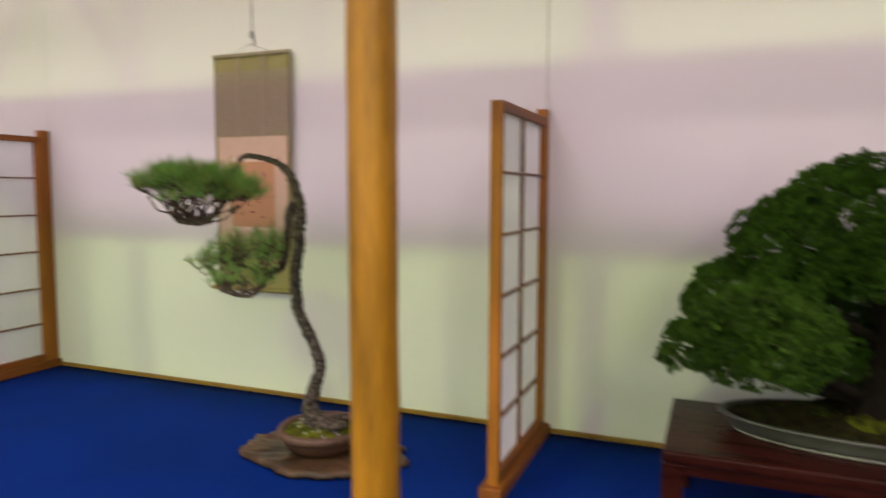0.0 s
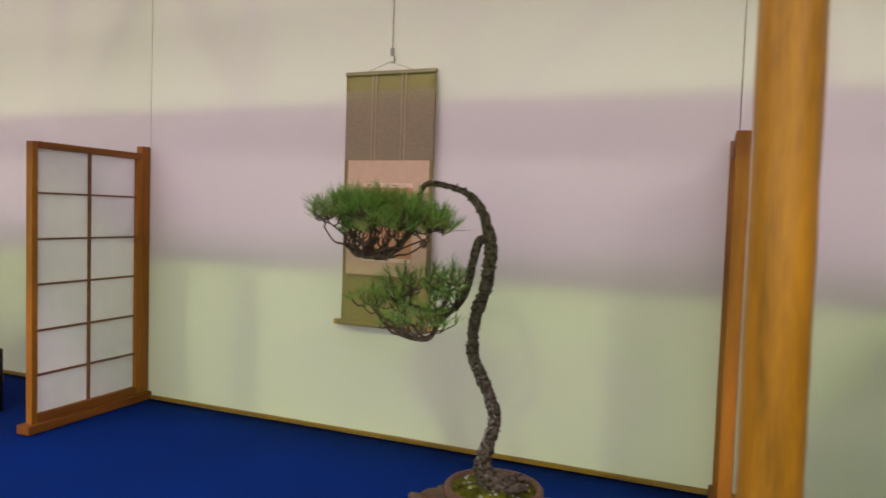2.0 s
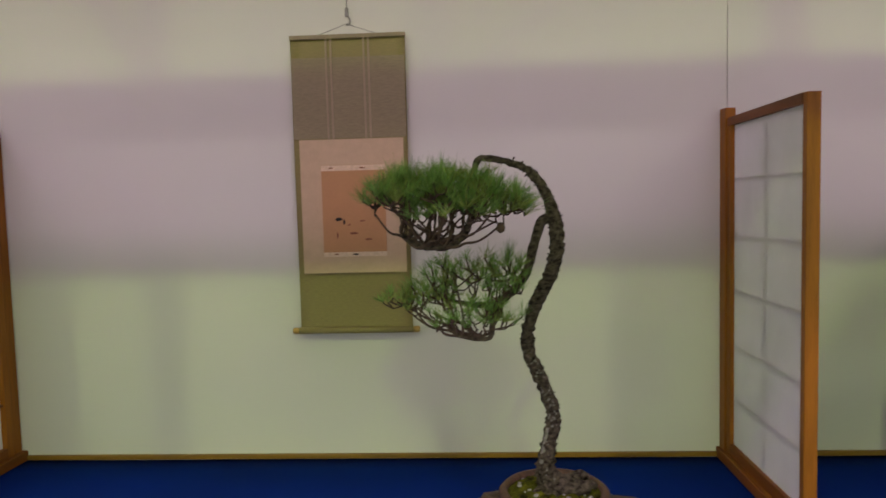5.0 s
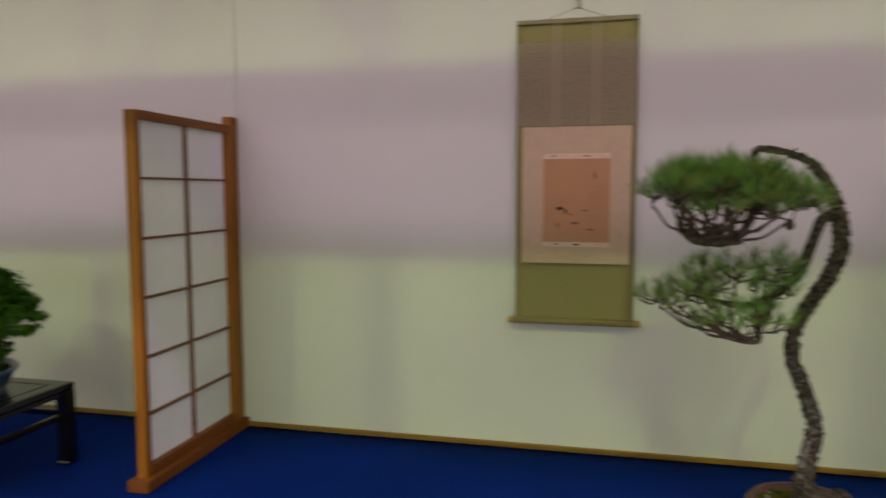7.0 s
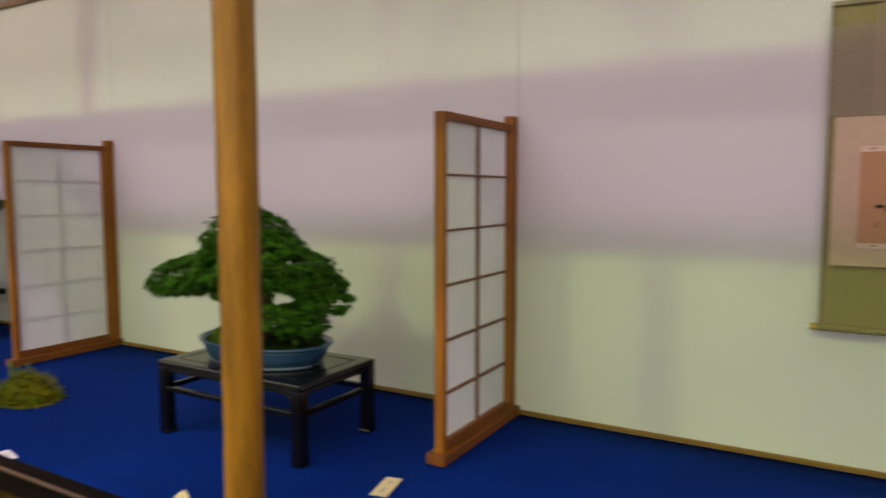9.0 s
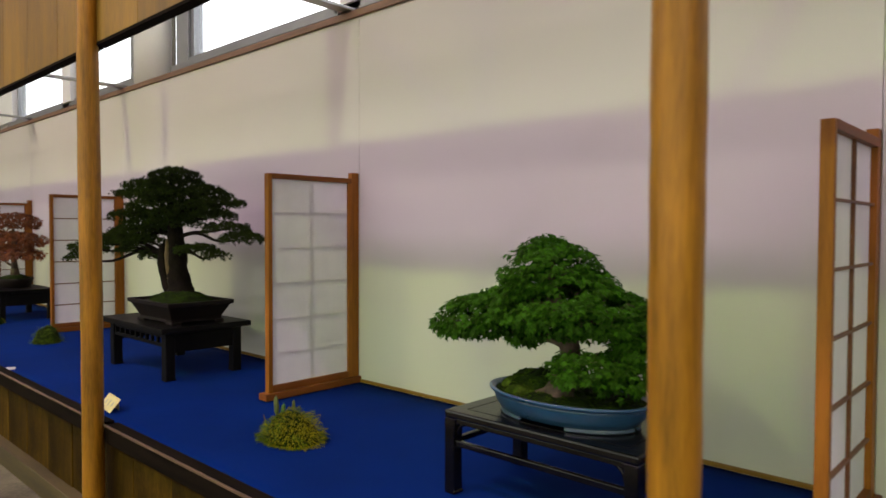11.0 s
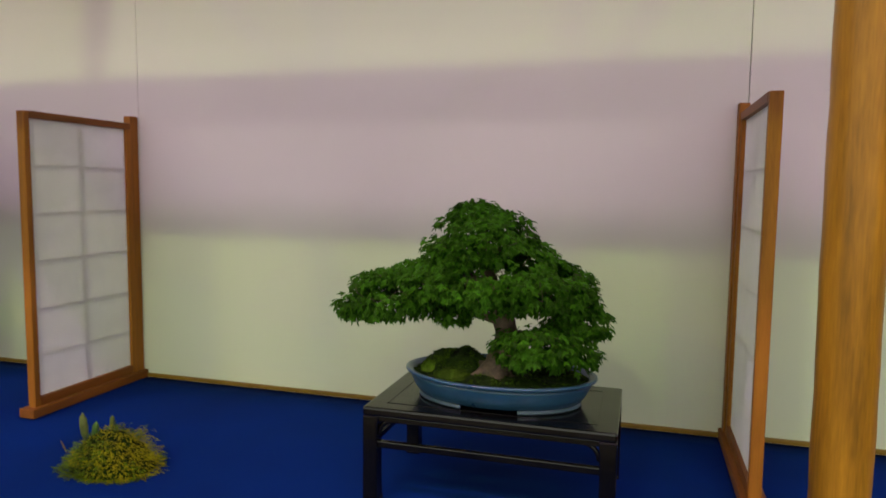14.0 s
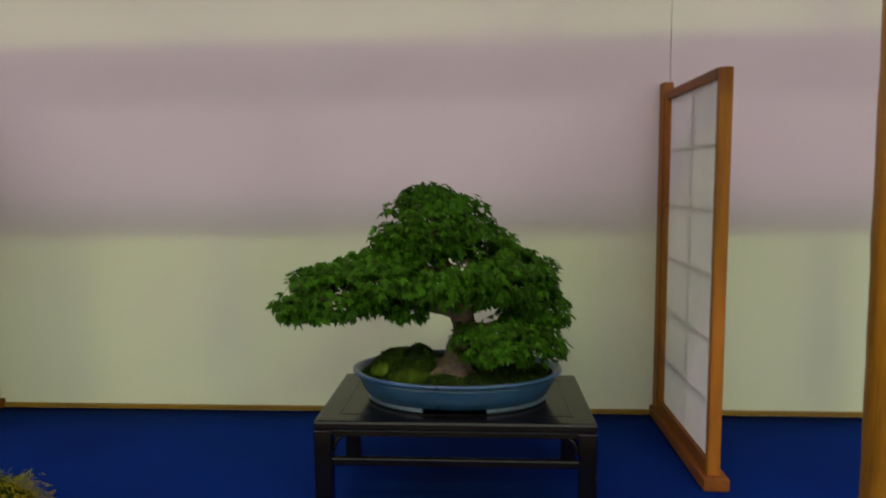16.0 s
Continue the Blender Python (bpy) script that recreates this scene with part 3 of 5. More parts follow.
for x, z, w, h, m in ((-0.048, 0.402, 0.026, 0.014, INK), (-0.030, 0.392, 0.008, 0.020, INK), (-0.012, 0.382, 0.014, 0.006, REDINK),
                      (0.004, 0.352, 0.032, 0.010, REDINK), (-0.055, 0.345, 0.006, 0.026, REDINK), (0.055, 0.330, 0.026, 0.008, REDINK),
                      (0.035, 0.395, 0.022, 0.006, REDINK), (0.068, 0.515, 0.004, 0.030, INK), (0.008, 0.278, 0.020, 0.007, INK), (-0.060, 0.279, 0.016, 0.006, REDINK),
                      (0.040, 0.581, 0.022, 0.006, REDINK), (-0.070, 0.582, 0.018, 0.005, REDINK)):
    k = lathe([(0.5, -0.0006), (0.5, 0.0006)], 9, w, h, 0.5)
    st = part("brush_mark", k, m, pic)
    st.matrix_basis = pose(x, -0.0148, z, 90, 0, 0)
part("top_rod", box(-0.203, 0.203, -0.012, 0.004, 1.028, 1.043, 0.003), SILKBAND, sc)
roll = lathe([(0.012, -0.205), (0.012, 0.205)], 20)
ro = part("roller", roll, SILK, sc, "", True)
ro.matrix_basis = pose(0, -0.014, 0.008, 0, 90, 0)
for sgn in (-1, 1):
    e = part("roller_end", lathe([(0.010, 0), (0.0115, 0.004), (0.0115, 0.018), (0.009, 0.022)], 18), BRASS, sc, "yellow roller knob", True)
    e.matrix_basis = pose(sgn * 0.205, -0.014, 0.008, 0, 90 * sgn, 0)
tubes("hanging_cord", [[(-0.10, -0.006, 1.043, 0.0012), (-0.03, -0.008, 1.066, 0.0012), (0.0, -0.008, 1.078, 0.0012)],
                       [(0.10, -0.006, 1.043, 0.0012), (0.03, -0.008, 1.066, 0.0012), (0.0, -0.008, 1.078, 0.0012)]], WIRE, sc, 6)
hook = thing("hanging_wire", (1.2675, -0.020, 2.171), "thin grey wire with hook that holds the scroll", "wire")
tubes("wire", [[(0, 0, 0.03, 0.0016), (0, 0.006, 0.35, 0.0016), (0, 0.006, 0.60, 0.0016)]], WIRE, hook, 6)
tubes("hook", [smooth_path([(0, 0, 0.035, 0.003), (0.010, 0, 0.022, 0.003), (0.008, 0, 0.004, 0.003), (-0.004, 0, 0.002, 0.003)], 4)], WIRE, hook, 8)
part("slider", box(-0.006, 0.006, -0.006, 0.006, 0.03, 0.06, 0.002), WIRE, hook)


# ---------------------------------------------------------------- pine bonsai on its burl slab
def mound(rx, ry, h, seed, n=28, top=0.0):
    bm = bmesh.new()
    bmesh.ops.create_grid(bm, x_segments=n, y_segments=n, size=1.0)
    for v in bm.verts:
        x, y = v.co.x, v.co.y
        x, y = x * math.sqrt(1 - y * y / 2), y * math.sqrt(1 - x * x / 2)
        q = math.hypot(x, y)
        z = h * (1 - q ** 2.6) + (h * 0.22 + top * 0.6) * noise.noise(Vector((x * 1.9 + seed, y * 1.9, seed))) * (1 - q ** 4) + 0.006 * noise.noise(Vector((x * 9, y * 9, seed)))
        v.co = Vector((x * rx, y * ry, max(z, -0.002)))
    ret = bmesh.ops.extrude_edge_only(bm, edges=[e for e in bm.edges if e.is_boundary])
    for v in [e for e in ret["geom"] if isinstance(e, bmesh.types.BMVert)]:
        v.co.z = -0.012
    return bm


slab = thing("burl_slab", (1.912, -0.522, DECK + 0.002), "irregular dark burl wood slab lying on the carpet", "wood slab")
bm = bmesh.new()
rings = []
for zi, (z, k) in enumerate(((0.0, 0.95), (0.006, 1.0), (0.014, 1.005), (0.024, 0.97), (0.026, 0.90), (0.021, 0.82), (0.023, 0.70), (0.020, 0.55), (0.019, 0.3))):
    ring = []
    for i in range(120):
        a = 2 * math.pi * i / 120
        c, q = math.cos(a), math.sin(a)
        w = 1 + 0.20 * noise.noise(Vector((c * 1.6, q * 1.6, 5))) + 0.11 * noise.noise(Vector((c * 4.2, q * 4.2, 2))) + 0.06 * noise.noise(Vector((c * 11, q * 11, 4))) + 0.025 * noise.noise(Vector((c * 24, q * 24, zi * 0.4)))
        hollow = 0.009 * max(0.0, noise.noise(Vector((c * 3 * k, q * 3 * k, 7))) - 0.05) if zi > 3 else 0.0
        ring.append(bm.verts.new((0.305 * w * k * c, 0.200 * w * k * q, z + (0.006 * noise.noise(Vector((c * 6, q * 6, 9 + zi))) if 1 < zi < 7 else 0) - hollow)))
    rings.append(ring)
for a, b in zip(rings, rings[1:]):
    for k in range(120):
        bm.faces.new((a[k], a[(k + 1) % 120], b[(k + 1) % 120], b[k]))
bm.faces.new(rings[-1])
bm.faces.new(list(reversed(rings[0])))
part("slab", bm, BURL, slab, "", True)

PX, PY, PZ = 1.908, -0.505, DECK + 0.022
pine = thing("pine_bonsai", (PX, PY, PZ), "slender curved pine bonsai in a round clay pot", "bonsai")
part("pot", lathe([(0.092, 0.0), (0.108, 0.004), (0.126, 0.022), (0.134, 0.042), (0.132, 0.056), (0.128, 0.062), (0.105, 0.062)], 64, 1, 1, 0.02), CLAY, pine, "round reddish clay pot", True)
part("pot_rim", lathe([(0.130, 0.050), (0.148, 0.053), (0.156, 0.062), (0.156, 0.074), (0.149, 0.082), (0.139, 0.083), (0.133, 0.076), (0.130, 0.062)], 64, 1, 1, 0.015), CLAYRIM, pine, "thick rolled clay rim", True)
mo = part("moss", mound(0.134, 0.134, 0.024, 3.0, 44, 0.014), MOSS_B, pine, "green moss over the soil", True)
mo.location = (0, 0, 0.068)
rs_ = random.Random(77)
for _ in range(26):
    a, q = rs_.uniform(0, 6.28), 0.115 * math.sqrt(rs_.random())
    g = rs_.uniform(0.004, 0.009)
    bm = bmesh.new()
    bmesh.ops.create_icosphere(bm, subdivisions=1, radius=g)
    for v in bm.verts:
        v.co *= 1 + 0.35 * noise.noise(v.co * 160 + Vector((a, q, 0)))
        v.co.z *= 0.6
    part("grit", bm, GRIT, pine, "pale grit on the moss").location = (q * math.cos(a), q * math.sin(a), 0.070 + 0.024 * (1 - (q / 0.134) ** 2.6))


def rel(pts, ox, oy, oz):
    return [(x - ox, y - oy, z - oz, r) for x, y, z, r in pts]


trunk = [(1.905, -0.530, 0.735, 0.052), (1.882, -0.540, 0.790, 0.036), (1.892, -0.530, 0.860, 0.027), (1.908, -0.515, 0.934, 0.0245), (1.894, -0.520, 0.995, 0.024), (1.872, -0.53, 1.054, 0.0235),
         (1.843, -0.54, 1.120, 0.0225), (1.837, -0.547, 1.172, 0.0215), (1.845, -0.565, 1.225, 0.021), (1.862, -0.589, 1.279, 0.022), (1.890, -0.612, 1.34, 0.0225), (1.909, -0.634, 1.405, 0.0235), (1.911, -0.63, 1.47, 0.023),
         (1.897, -0.624, 1.535, 0.0195), (1.872, -0.62, 1.590, 0.0165), (1.840, -0.626, 1.625, 0.014), (1.800, -0.632, 1.645, 0.012), (1.755, -0.645, 1.654, 0.0105), (1.717, -0.655, 1.657, 0.010), (1.704, -0.672, 1.635, 0.010), (1.700, -0.700, 1.575, 0.010),
         (1.690, -0.735, 1.50, 0.0115), (1.655, -0.765, 1.452, 0.013), (1.605, -0.780, 1.440, 0.012), (1.565, -0.785, 1.447, 0.009), (1.525, -0.80, 1.475, 0.006)]
tubes("trunk", [rel([(q[0], q[1], q[2], q[3] * 0.77) for q in smooth_path(trunk, 12)], PX, PY, PZ)], PINEBARK, pine, 20, 0.42, 75, "flaky grey-brown curved trunk")
side_branch = [(1.902, -0.628, 1.505, 0.016), (1.872, -0.625, 1.488, 0.0135), (1.853, -0.615, 1.43, 0.0125), (1.836, -0.60, 1.361, 0.012), (1.805, -0.565, 1.310, 0.0115), (1.755, -0.535, 1.266, 0.0105), (1.70, -0.545, 1.262, 0.0085), (1.65, -0.57, 1.275, 0.006), (1.60, -0.59, 1.29, 0.004)]
low_fork = [(1.765, -0.54, 1.272, 0.009), (1.742, -0.59, 1.235, 0.0075), (1.735, -0.65, 1.195, 0.0065), (1.70, -0.68, 1.193, 0.005), (1.65, -0.69, 1.205, 0.0035)]
tubes("branch", [rel(smooth_path(side_branch, 6), PX, PY, PZ)], PINEBARK, pine, 12, 0.28, 90)
tubes("branch", [rel(smooth_path(low_fork, 6), PX, PY, PZ)], PINEBARK, pine, 10, 0.25, 90)
rp = random.Random(21)
# bark flakes along the trunk
flakes = []
tp = smooth_path(trunk, 7)
for _ in range(520):
    q = tp[rp.randrange(6, 125)]
    d = unit(rp)
    d.z *= 0.3
    d.normalize()
    flakes.append((Vector(q[:3]) + d * q[3] * 0.78 - Vector((PX, PY, PZ)), (d * 0.6 + unit(rp) * 0.7), unit(rp), rp.uniform(0.004, 0.0085)))
scatter("bark_flaking", (np.array([(-0.45, 0, 0), (0.45, 0, 0.1), (0.3, 0.9, 0.15), (-0.3, 1.0, 0.0), (0, 0.5, 0.3)]), [(0, 1, 4), (1, 2, 4), (2, 3, 4), (3, 0, 4)]), flakes, PINEBARK, pine, "loose bark flakes", "stuff")
lichen = []
for _ in range(85):
    q = tp[rp.randrange(4, 44)]
    d = Vector((rp.uniform(-1, 0.6), -1, rp.uniform(-0.3, 0.3))).normalized()
    lichen.append((Vector(q[:3]) + d * q[3] * 0.80 - Vector((PX, PY, PZ)), Vector((rp.uniform(-0.6, 0.6), 0, 1)), d, rp.uniform(0.0025, 0.0075)))
scatter("lichen", (np.array([(-0.5, 0, 0.1), (0.4, 0.1, 0.1), (0.5, 0.8, 0.1), (-0.2, 1.0, 0.1), (0, 0.5, 0.35)]), [(0, 1, 4), (1, 2, 4), (2, 3, 4), (3, 0, 4)]), lichen, LICHEN, pine, "pale lichen specks on the bark", "stuff")
# surface roots and bleached strip
tubes("root", [smooth_path([(-0.01, -0.02, 0.080, 0.032), (0.030, -0.030, 0.098, 0.027), (0.070, -0.036, 0.098, 0.022), (0.098, -0.030, 0.104, 0.015), (0.112, -0.022, 0.094, 0.008)], 6)], PINEBARK, pine, 14, 0.5, 60)
tubes("root", [smooth_path([(0.02, -0.01, 0.085, 0.024), (0.060, 0.010, 0.104, 0.019), (0.086, 0.020, 0.112, 0.013), (0.094, 0.022, 0.098, 0.010)], 5)], PINEBARK, pine, 12, 0.5, 70)
tubes("root", [[(-0.01, 0.0, 0.078, 0.024), (-0.040, -0.02, 0.088, 0.014), (-0.065, -0.045, 0.080, 0.008)]], PINEBARK, pine, 10, 0.4, 60)
tubes("bare_strip", [rel(smooth_path([(1.868, -0.552, 0.800, 0.005), (1.872, -0.548, 0.83, 0.0065), (1.880, -0.542, 0.87, 0.006), (1.890, -0.535, 0.91, 0.004)], 5), PX, PY, PZ)], LICHEN, pine, 8, 0.25, 80, "bleached bare wood strip")


def pine_pad(lobes, count, r, gap, low=-0.1):
    targets, dirs = [], []
    guard = 0
    while len(targets) < count and guard < 20000:
        guard += 1
        cx, cy, cz, a, b, c = r.choice(lobes)
        d = unit(r)
        if d.z < low:
            continue
        k = r.uniform(0.30, 1.0)
        p = Vector((cx + d.x * a * k, cy + d.y * b * k, cz + d.z * c * k))
        if all((p - q).length > gap for q in targets):
            targets.append(p)
            dirs.append((Vector((d.x * 0.42, d.y * 0.42, 1.0)) + unit(r) * 0.34).normalized())
    return targets, dirs


O = Vector((PX, PY, PZ))
up_lobes = [(1.615, -0.79, 1.558, 0.135, 0.13, 0.060), (1.510, -0.83, 1.548, 0.070, 0.09, 0.048), (1.565, -0.80, 1.565, 0.080, 0.09, 0.050), (1.705, -0.765, 1.562, 0.085, 0.09, 0.056), (1.785, -0.75, 1.525, 0.045, 0.06, 0.036), (1.640, -0.79, 1.520, 0.125, 0.11, 0.036)]
lo_lobes = [(1.675, -0.585, 1.335, 0.125, 0.11, 0.070), (1.560, -0.60, 1.285, 0.085, 0.10, 0.052), (1.485, -0.600, 1.290, 0.040, 0.05, 0.022), (1.785, -0.60, 1.335, 0.055, 0.07, 0.075), (1.69, -0.655, 1.240, 0.130, 0.09, 0.048)]
for lobes, root_curve, count, nm, size, floor_z, gap in ((up_lobes, trunk[-6:], 215, "upper", 0.064, -0.50, 0.0185), (lo_lobes, side_branch[3:] + low_fork, 170, "lower", 0.048, -0.70, 0.0225)):
    tg, dr = pine_pad(lobes, count, rp, gap, floor_z)
    roots = [(q[0] - PX, q[1] - PY, q[2] - PZ, q[3]) for q in smooth_path(root_curve if nm == "upper" else side_branch[3:], 4)]
    if nm == "lower":
        roots += [(q[0] - PX, q[1] - PY, q[2] - PZ, q[3]) for q in smooth_path(low_fork, 4)]
    # first limbs that fan out from the branch, then short shoots to every tuft
    limbs, nodes = [], []
    low_third = sorted(roots, key=lambda n: n[2])[:max(4, len(roots) // 3)]
    for p in tg[::4]:
        q = p - O
        base = min(low_third if rp.random() < 0.6 else roots, key=lambda n: (Vector(n[:3]) - q).length * rp.uniform(0.8, 1.5))
        a = Vector(base[:3])
        end = a.lerp(q, 0.82) - Vector((0, 0, 0.010))
        L = (end - a).length
        if L < 0.008:
            continue
        ctrl = [(*a, 0.0044)]
        for u, rad in ((0.22, 0.0038), (0.45, 0.0032), (0.68, 0.0027)):
            ctrl.append((*(a.lerp(end, u) + unit(rp) * L * 0.085 - Vector((0, 0, 0.22 * L * u * (1 - u)))), rad))
        limb = smooth_path(ctrl + [(*end, 0.0024)], 5)
        limbs.append(limb)
        nodes += [(Vector(n[:3]), n[3] * 0.8) for n in limb[4::3]]
    for p in tg:
        q = p - O
        a, ra = min(nodes, key=lambda n: (n[0] - q).length + 2.0 * max(0, n[0].z + 0.008 - q.z))
        L = (q - a).length
        if L < 1e-4:
            continue
        m1 = a.lerp(q, 0.45) + unit(rp) * L * 0.18 - Vector((0, 0, 0.14 * L))
        limbs.append([(*a, min(ra, 0.0024)), (*m1, 0.0021), (*q, 0.0019), (*(q + Vector((0, 0, 0.006))), 0.0022)])
        if L > 0.03:
            nodes.append((m1, 0.0020))
    tubes("twigwork", limbs, TWIG, pine, 6, 0.15, 120, "fine dark twigs")["kind"] = "stuff"
    for j in range(3):
        pick = [(p - O, d, unit(rp), size * rp.uniform(0.8, 1.12)) for p, d in list(zip(tg, dr))[j::3]]
        scatter("needles", tuft_shape(27, 0.90, 0.0120, 31 + j), pick, PINE_Y if j == 2 else PINE_N, pine, "long green needle tufts", "stuff")
cone = part("cone", lathe([(0.003, -0.012), (0.010, -0.006), (0.011, 0.002), (0.007, 0.010), (0.002, 0.014)], 12, 1, 1, 0.3), TWIG, pine, "brown pine cone", True)
cone.location = Vector((1.762, -0.775, 1.482)) - O
tubes("cone_stalk", [[tuple(Vector((1.698, -0.715, 1.535)) - O) + (0.003,), tuple(Vector((1.735, -0.75, 1.500)) - O) + (0.0025,), tuple(Vector((1.762, -0.775, 1.492)) - O) + (0.002,)]], TWIG, pine, 6)


# ---------------------------------------------------------------- tables
def table(at, lx, ly, top_z, mat, label, leg=0.045, thick=0.030, stretch_z=None, lattice=False, overhang=0.0, panel=True):
    t = thing("display_table", at, label, "table")
    hx, hy = lx / 2, ly / 2
    part("tabletop", box(-hx - overhang, hx + overhang, -hy - overhang, hy + overhang, top_z - thick, top_z, 0.007), mat, t)
    if panel:
        g = 0.055
        for x0, x1, y0, y1 in ((-hx + g, hx - g, -hy + g, -hy + g + 0.004), (-hx + g, hx - g, hy - g - 0.004, hy - g), (-hx + g, -hx + g + 0.004, -hy + g + 0.004, hy - g - 0.004), (hx - g - 0.004, hx - g, -hy + g + 0.004, hy - g - 0.004)):
            part("inlay_line", box(x0, x1, y0, y1, top_z - 0.001, top_z + 0.0012), mat, t)
    for sx in (-1, 1):
        for sy in (-1, 1):
            bm = bmesh.new()
            x0, y0 = sx * (hx - leg), sy * (hy - leg)
            prof = [(0.002, 1.0), (0.02, 1.08), (0.045, 0.98), (0.25, 0.95), (0.75, 0.95), (0.92, 1.0), (1.0, 1.05)]
            prev = None
            for u, k in prof:
                z = u * (top_z - thick)
                w = leg * k
                xa, xb = sorted((sx * hx, sx * (hx - w)))
                ya, yb = sorted((sy * hy, sy * (hy - w)))
                ring = [bm.verts.new(c) for c in ((xa, ya, z), (xb, ya, z), (xb, yb, z), (xa, yb, z))]
                if prev:
                    for k2 in range(4):
                        bm.faces.new((prev[k2], prev[(k2 + 1) % 4], ring[(k2 + 1) % 4], ring[k2]))
                else:
                    bm.faces.new(list(reversed(ring)))
                prev = ring
            bm.faces.new(prev)
            bmesh.ops.bevel(bm, geom=list(bm.edges), offset=0.003, segments=1, affect="EDGES")
            part("leg", bm, mat, t)
    zt = top_z - thick
    apron = 0.030 if stretch_z is not None else 0.055
    for sy in (-1, 1):
        ya, yb = sorted((sy * (hy - 0.008), sy * (hy - 0.026)))
        part("apron", box(-hx + leg * 0.9, hx - leg * 0.9, ya, yb, zt - apron * 0.55, zt, 0.002), mat, t)
        if stretch_z is not None:
            part("stretcher", box(-hx + leg * 0.8, hx - leg * 0.8, ya, yb, stretch_z - 0.010, stretch_z + 0.010, 0.003), mat, t)
        if lattice:
            part("lower_rail", box(-hx + leg * 0.8, hx - leg * 0.8, ya, yb, zt - 0.085, zt - 0.066, 0.002), mat, t)
            n = 9
            for i in range(n + 1):
                x = -hx + leg + (lx - 2 * leg) * i / n
                part("lattice_bar", box(x - 0.010, x + 0.010, ya + 0.002, yb - 0.002, zt - 0.068, zt - apron * 0.55), mat, t)
    for sx in (-1, 1):
        xa, xb = sorted((sx * (hx - 0.008), sx * (hx - 0.026)))
        part("apron", box(xa, xb, -hy + leg * 0.9, hy - leg * 0.9, zt - (0.120 if lattice else apron * 0.55), zt, 0.002), mat, t)
        if stretch_z is not None:
            part("stretcher", box(xa, xb, -hy + leg * 0.8, hy - leg * 0.8, stretch_z - 0.010, stretch_z + 0.010, 0.003), mat, t)
    if stretch_z is not None:
        for sx in (-1, 1):
            for sy in (-1, 1):
                b = []
                for i in range(7):
                    a = math.pi / 2 * i / 6
                    b.append((sx * (hx - leg - 0.045 * (1 - math.cos(a))), sy * (hy - 0.017), zt - 0.012 - 0.045 * (1 - math.sin(a)), 0.007))
                tubes("bracket", [b], mat, t, 8)
    return t


table((-0.766, -0.668, DECK), 0.712, 0.428, 0.285, LACQUER, "glossy black lacquered low display table with stretchers", leg=0.046, thick=0.026, stretch_z=0.175)
table((-3.825, -0.54, DECK), 0.81, 0.49, 0.318, EBONY, "dark ebony display table with openwork apron", leg=0.06, thick=0.034, lattice=True, overhang=0.045, panel=False)
table((3.62, -0.50, DECK), 1.12, 0.48, 0.27, ROSEWOOD, "glossy red-brown rosewood display table", leg=0.055, thick=0.03, stretch_z=None, panel=False)
table((-7.35, -0.50, DECK), 0.72, 0.46, 0.30, EBONY, "dark wooden display table under a red maple", leg=0.05, thick=0.03, lattice=True, overhang=0.02, panel=False)


# ---------------------------------------------------------------- green maple in the blue oval pot
MX, MY, MZ = -0.766, -0.672, DECK + 0.286
MT = MZ + 0.017
maple = thing("maple_bonsai", (MX, MY, MZ), "green trident maple bonsai in a blue oval pot", "bonsai")
part("pot", lathe([(0.80, 0.010), (0.86, 0.013), (0.92, 0.034), (0.965, 0.062), (0.975, 0.071), (0.95, 0.073), (0.93, 0.066)], 72, 0.284, 0.186), BLUEGLAZE, maple, "glossy blue oval ceramic pot", True)
part("pot_lip", lathe([(0.965, 0.069), (1.0, 0.072), (1.022, 0.078), (1.02, 0.084), (0.99, 0.085), (0.95, 0.081), (0.94, 0.069)], 72, 0.284, 0.186), BLUEGLAZE, maple, "", True)
for sx in (-1, 1):
    for sy in (-1, 1):
        fm = lathe([(0.90, 0.0), (0.92, 0.004), (0.90, 0.016), (0.84, 0.016)], 72, 0.269, 0.176)
        bmesh.ops.delete(fm, geom=[v for v in fm.verts if not (0.078 < sx * v.co.x < 0.25 and sy * v.co.y > 0.0)], context="VERTS")
        bmesh.ops.solidify(fm, geom=list(fm.faces), thickness=0.010)
        part("foot", fm, PALEGLAZE, maple, "pale glazed foot")
soil = part("moss", mound(0.266, 0.173, 0.020, 1.7, 44, 0.012), MOSS, maple, "mossy soil", True)
soil.location = (0, 0, 0.070)
hump = part("moss_hump", mound(0.120, 0.098, 0.054, 4.1, 36, 0.014), MOSS, maple, "rounded moss hump", True)
hump.location = (-0.130, 0.005, 0.078)
patch = part("moss_patch", mound(0.060, 0.055, 0.020, 7.3, 26, 0.012), MOSS_T, maple, "bright green moss patch", True)
patch.location = (-0.120, -0.085, 0.082)
patch = part("moss_patch", mound(0.040, 0.035, 0.018, 2.9, 22, 0.010), MOSS_T, maple, "bright green moss patch", True)
patch.location = (-0.195, -0.040, 0.088)
moss_tufts(maple, [soil, hump], random.Random(61), 1500)
mtrunk = [(-0.768, -0.715, 0.985, 0.062), (-0.766, -0.708, 1.02, 0.044), (-0.752, -0.700, 1.07, 0.036), (-0.742, -0.690, 1.13, 0.033), (-0.765, -0.685, 1.20, 0.030), (-0.80, -0.685, 1.28, 0.023), (-0.82, -0.69, 1.36, 0.015), (-0.815, -0.69, 1.44, 0.008)]
tubes("trunk", [rel(smooth_path(mtrunk, 6), MX, MY, MT)], MAPLEBARK, maple, 18, 0.22, 26, "stout grey-brown flared trunk")
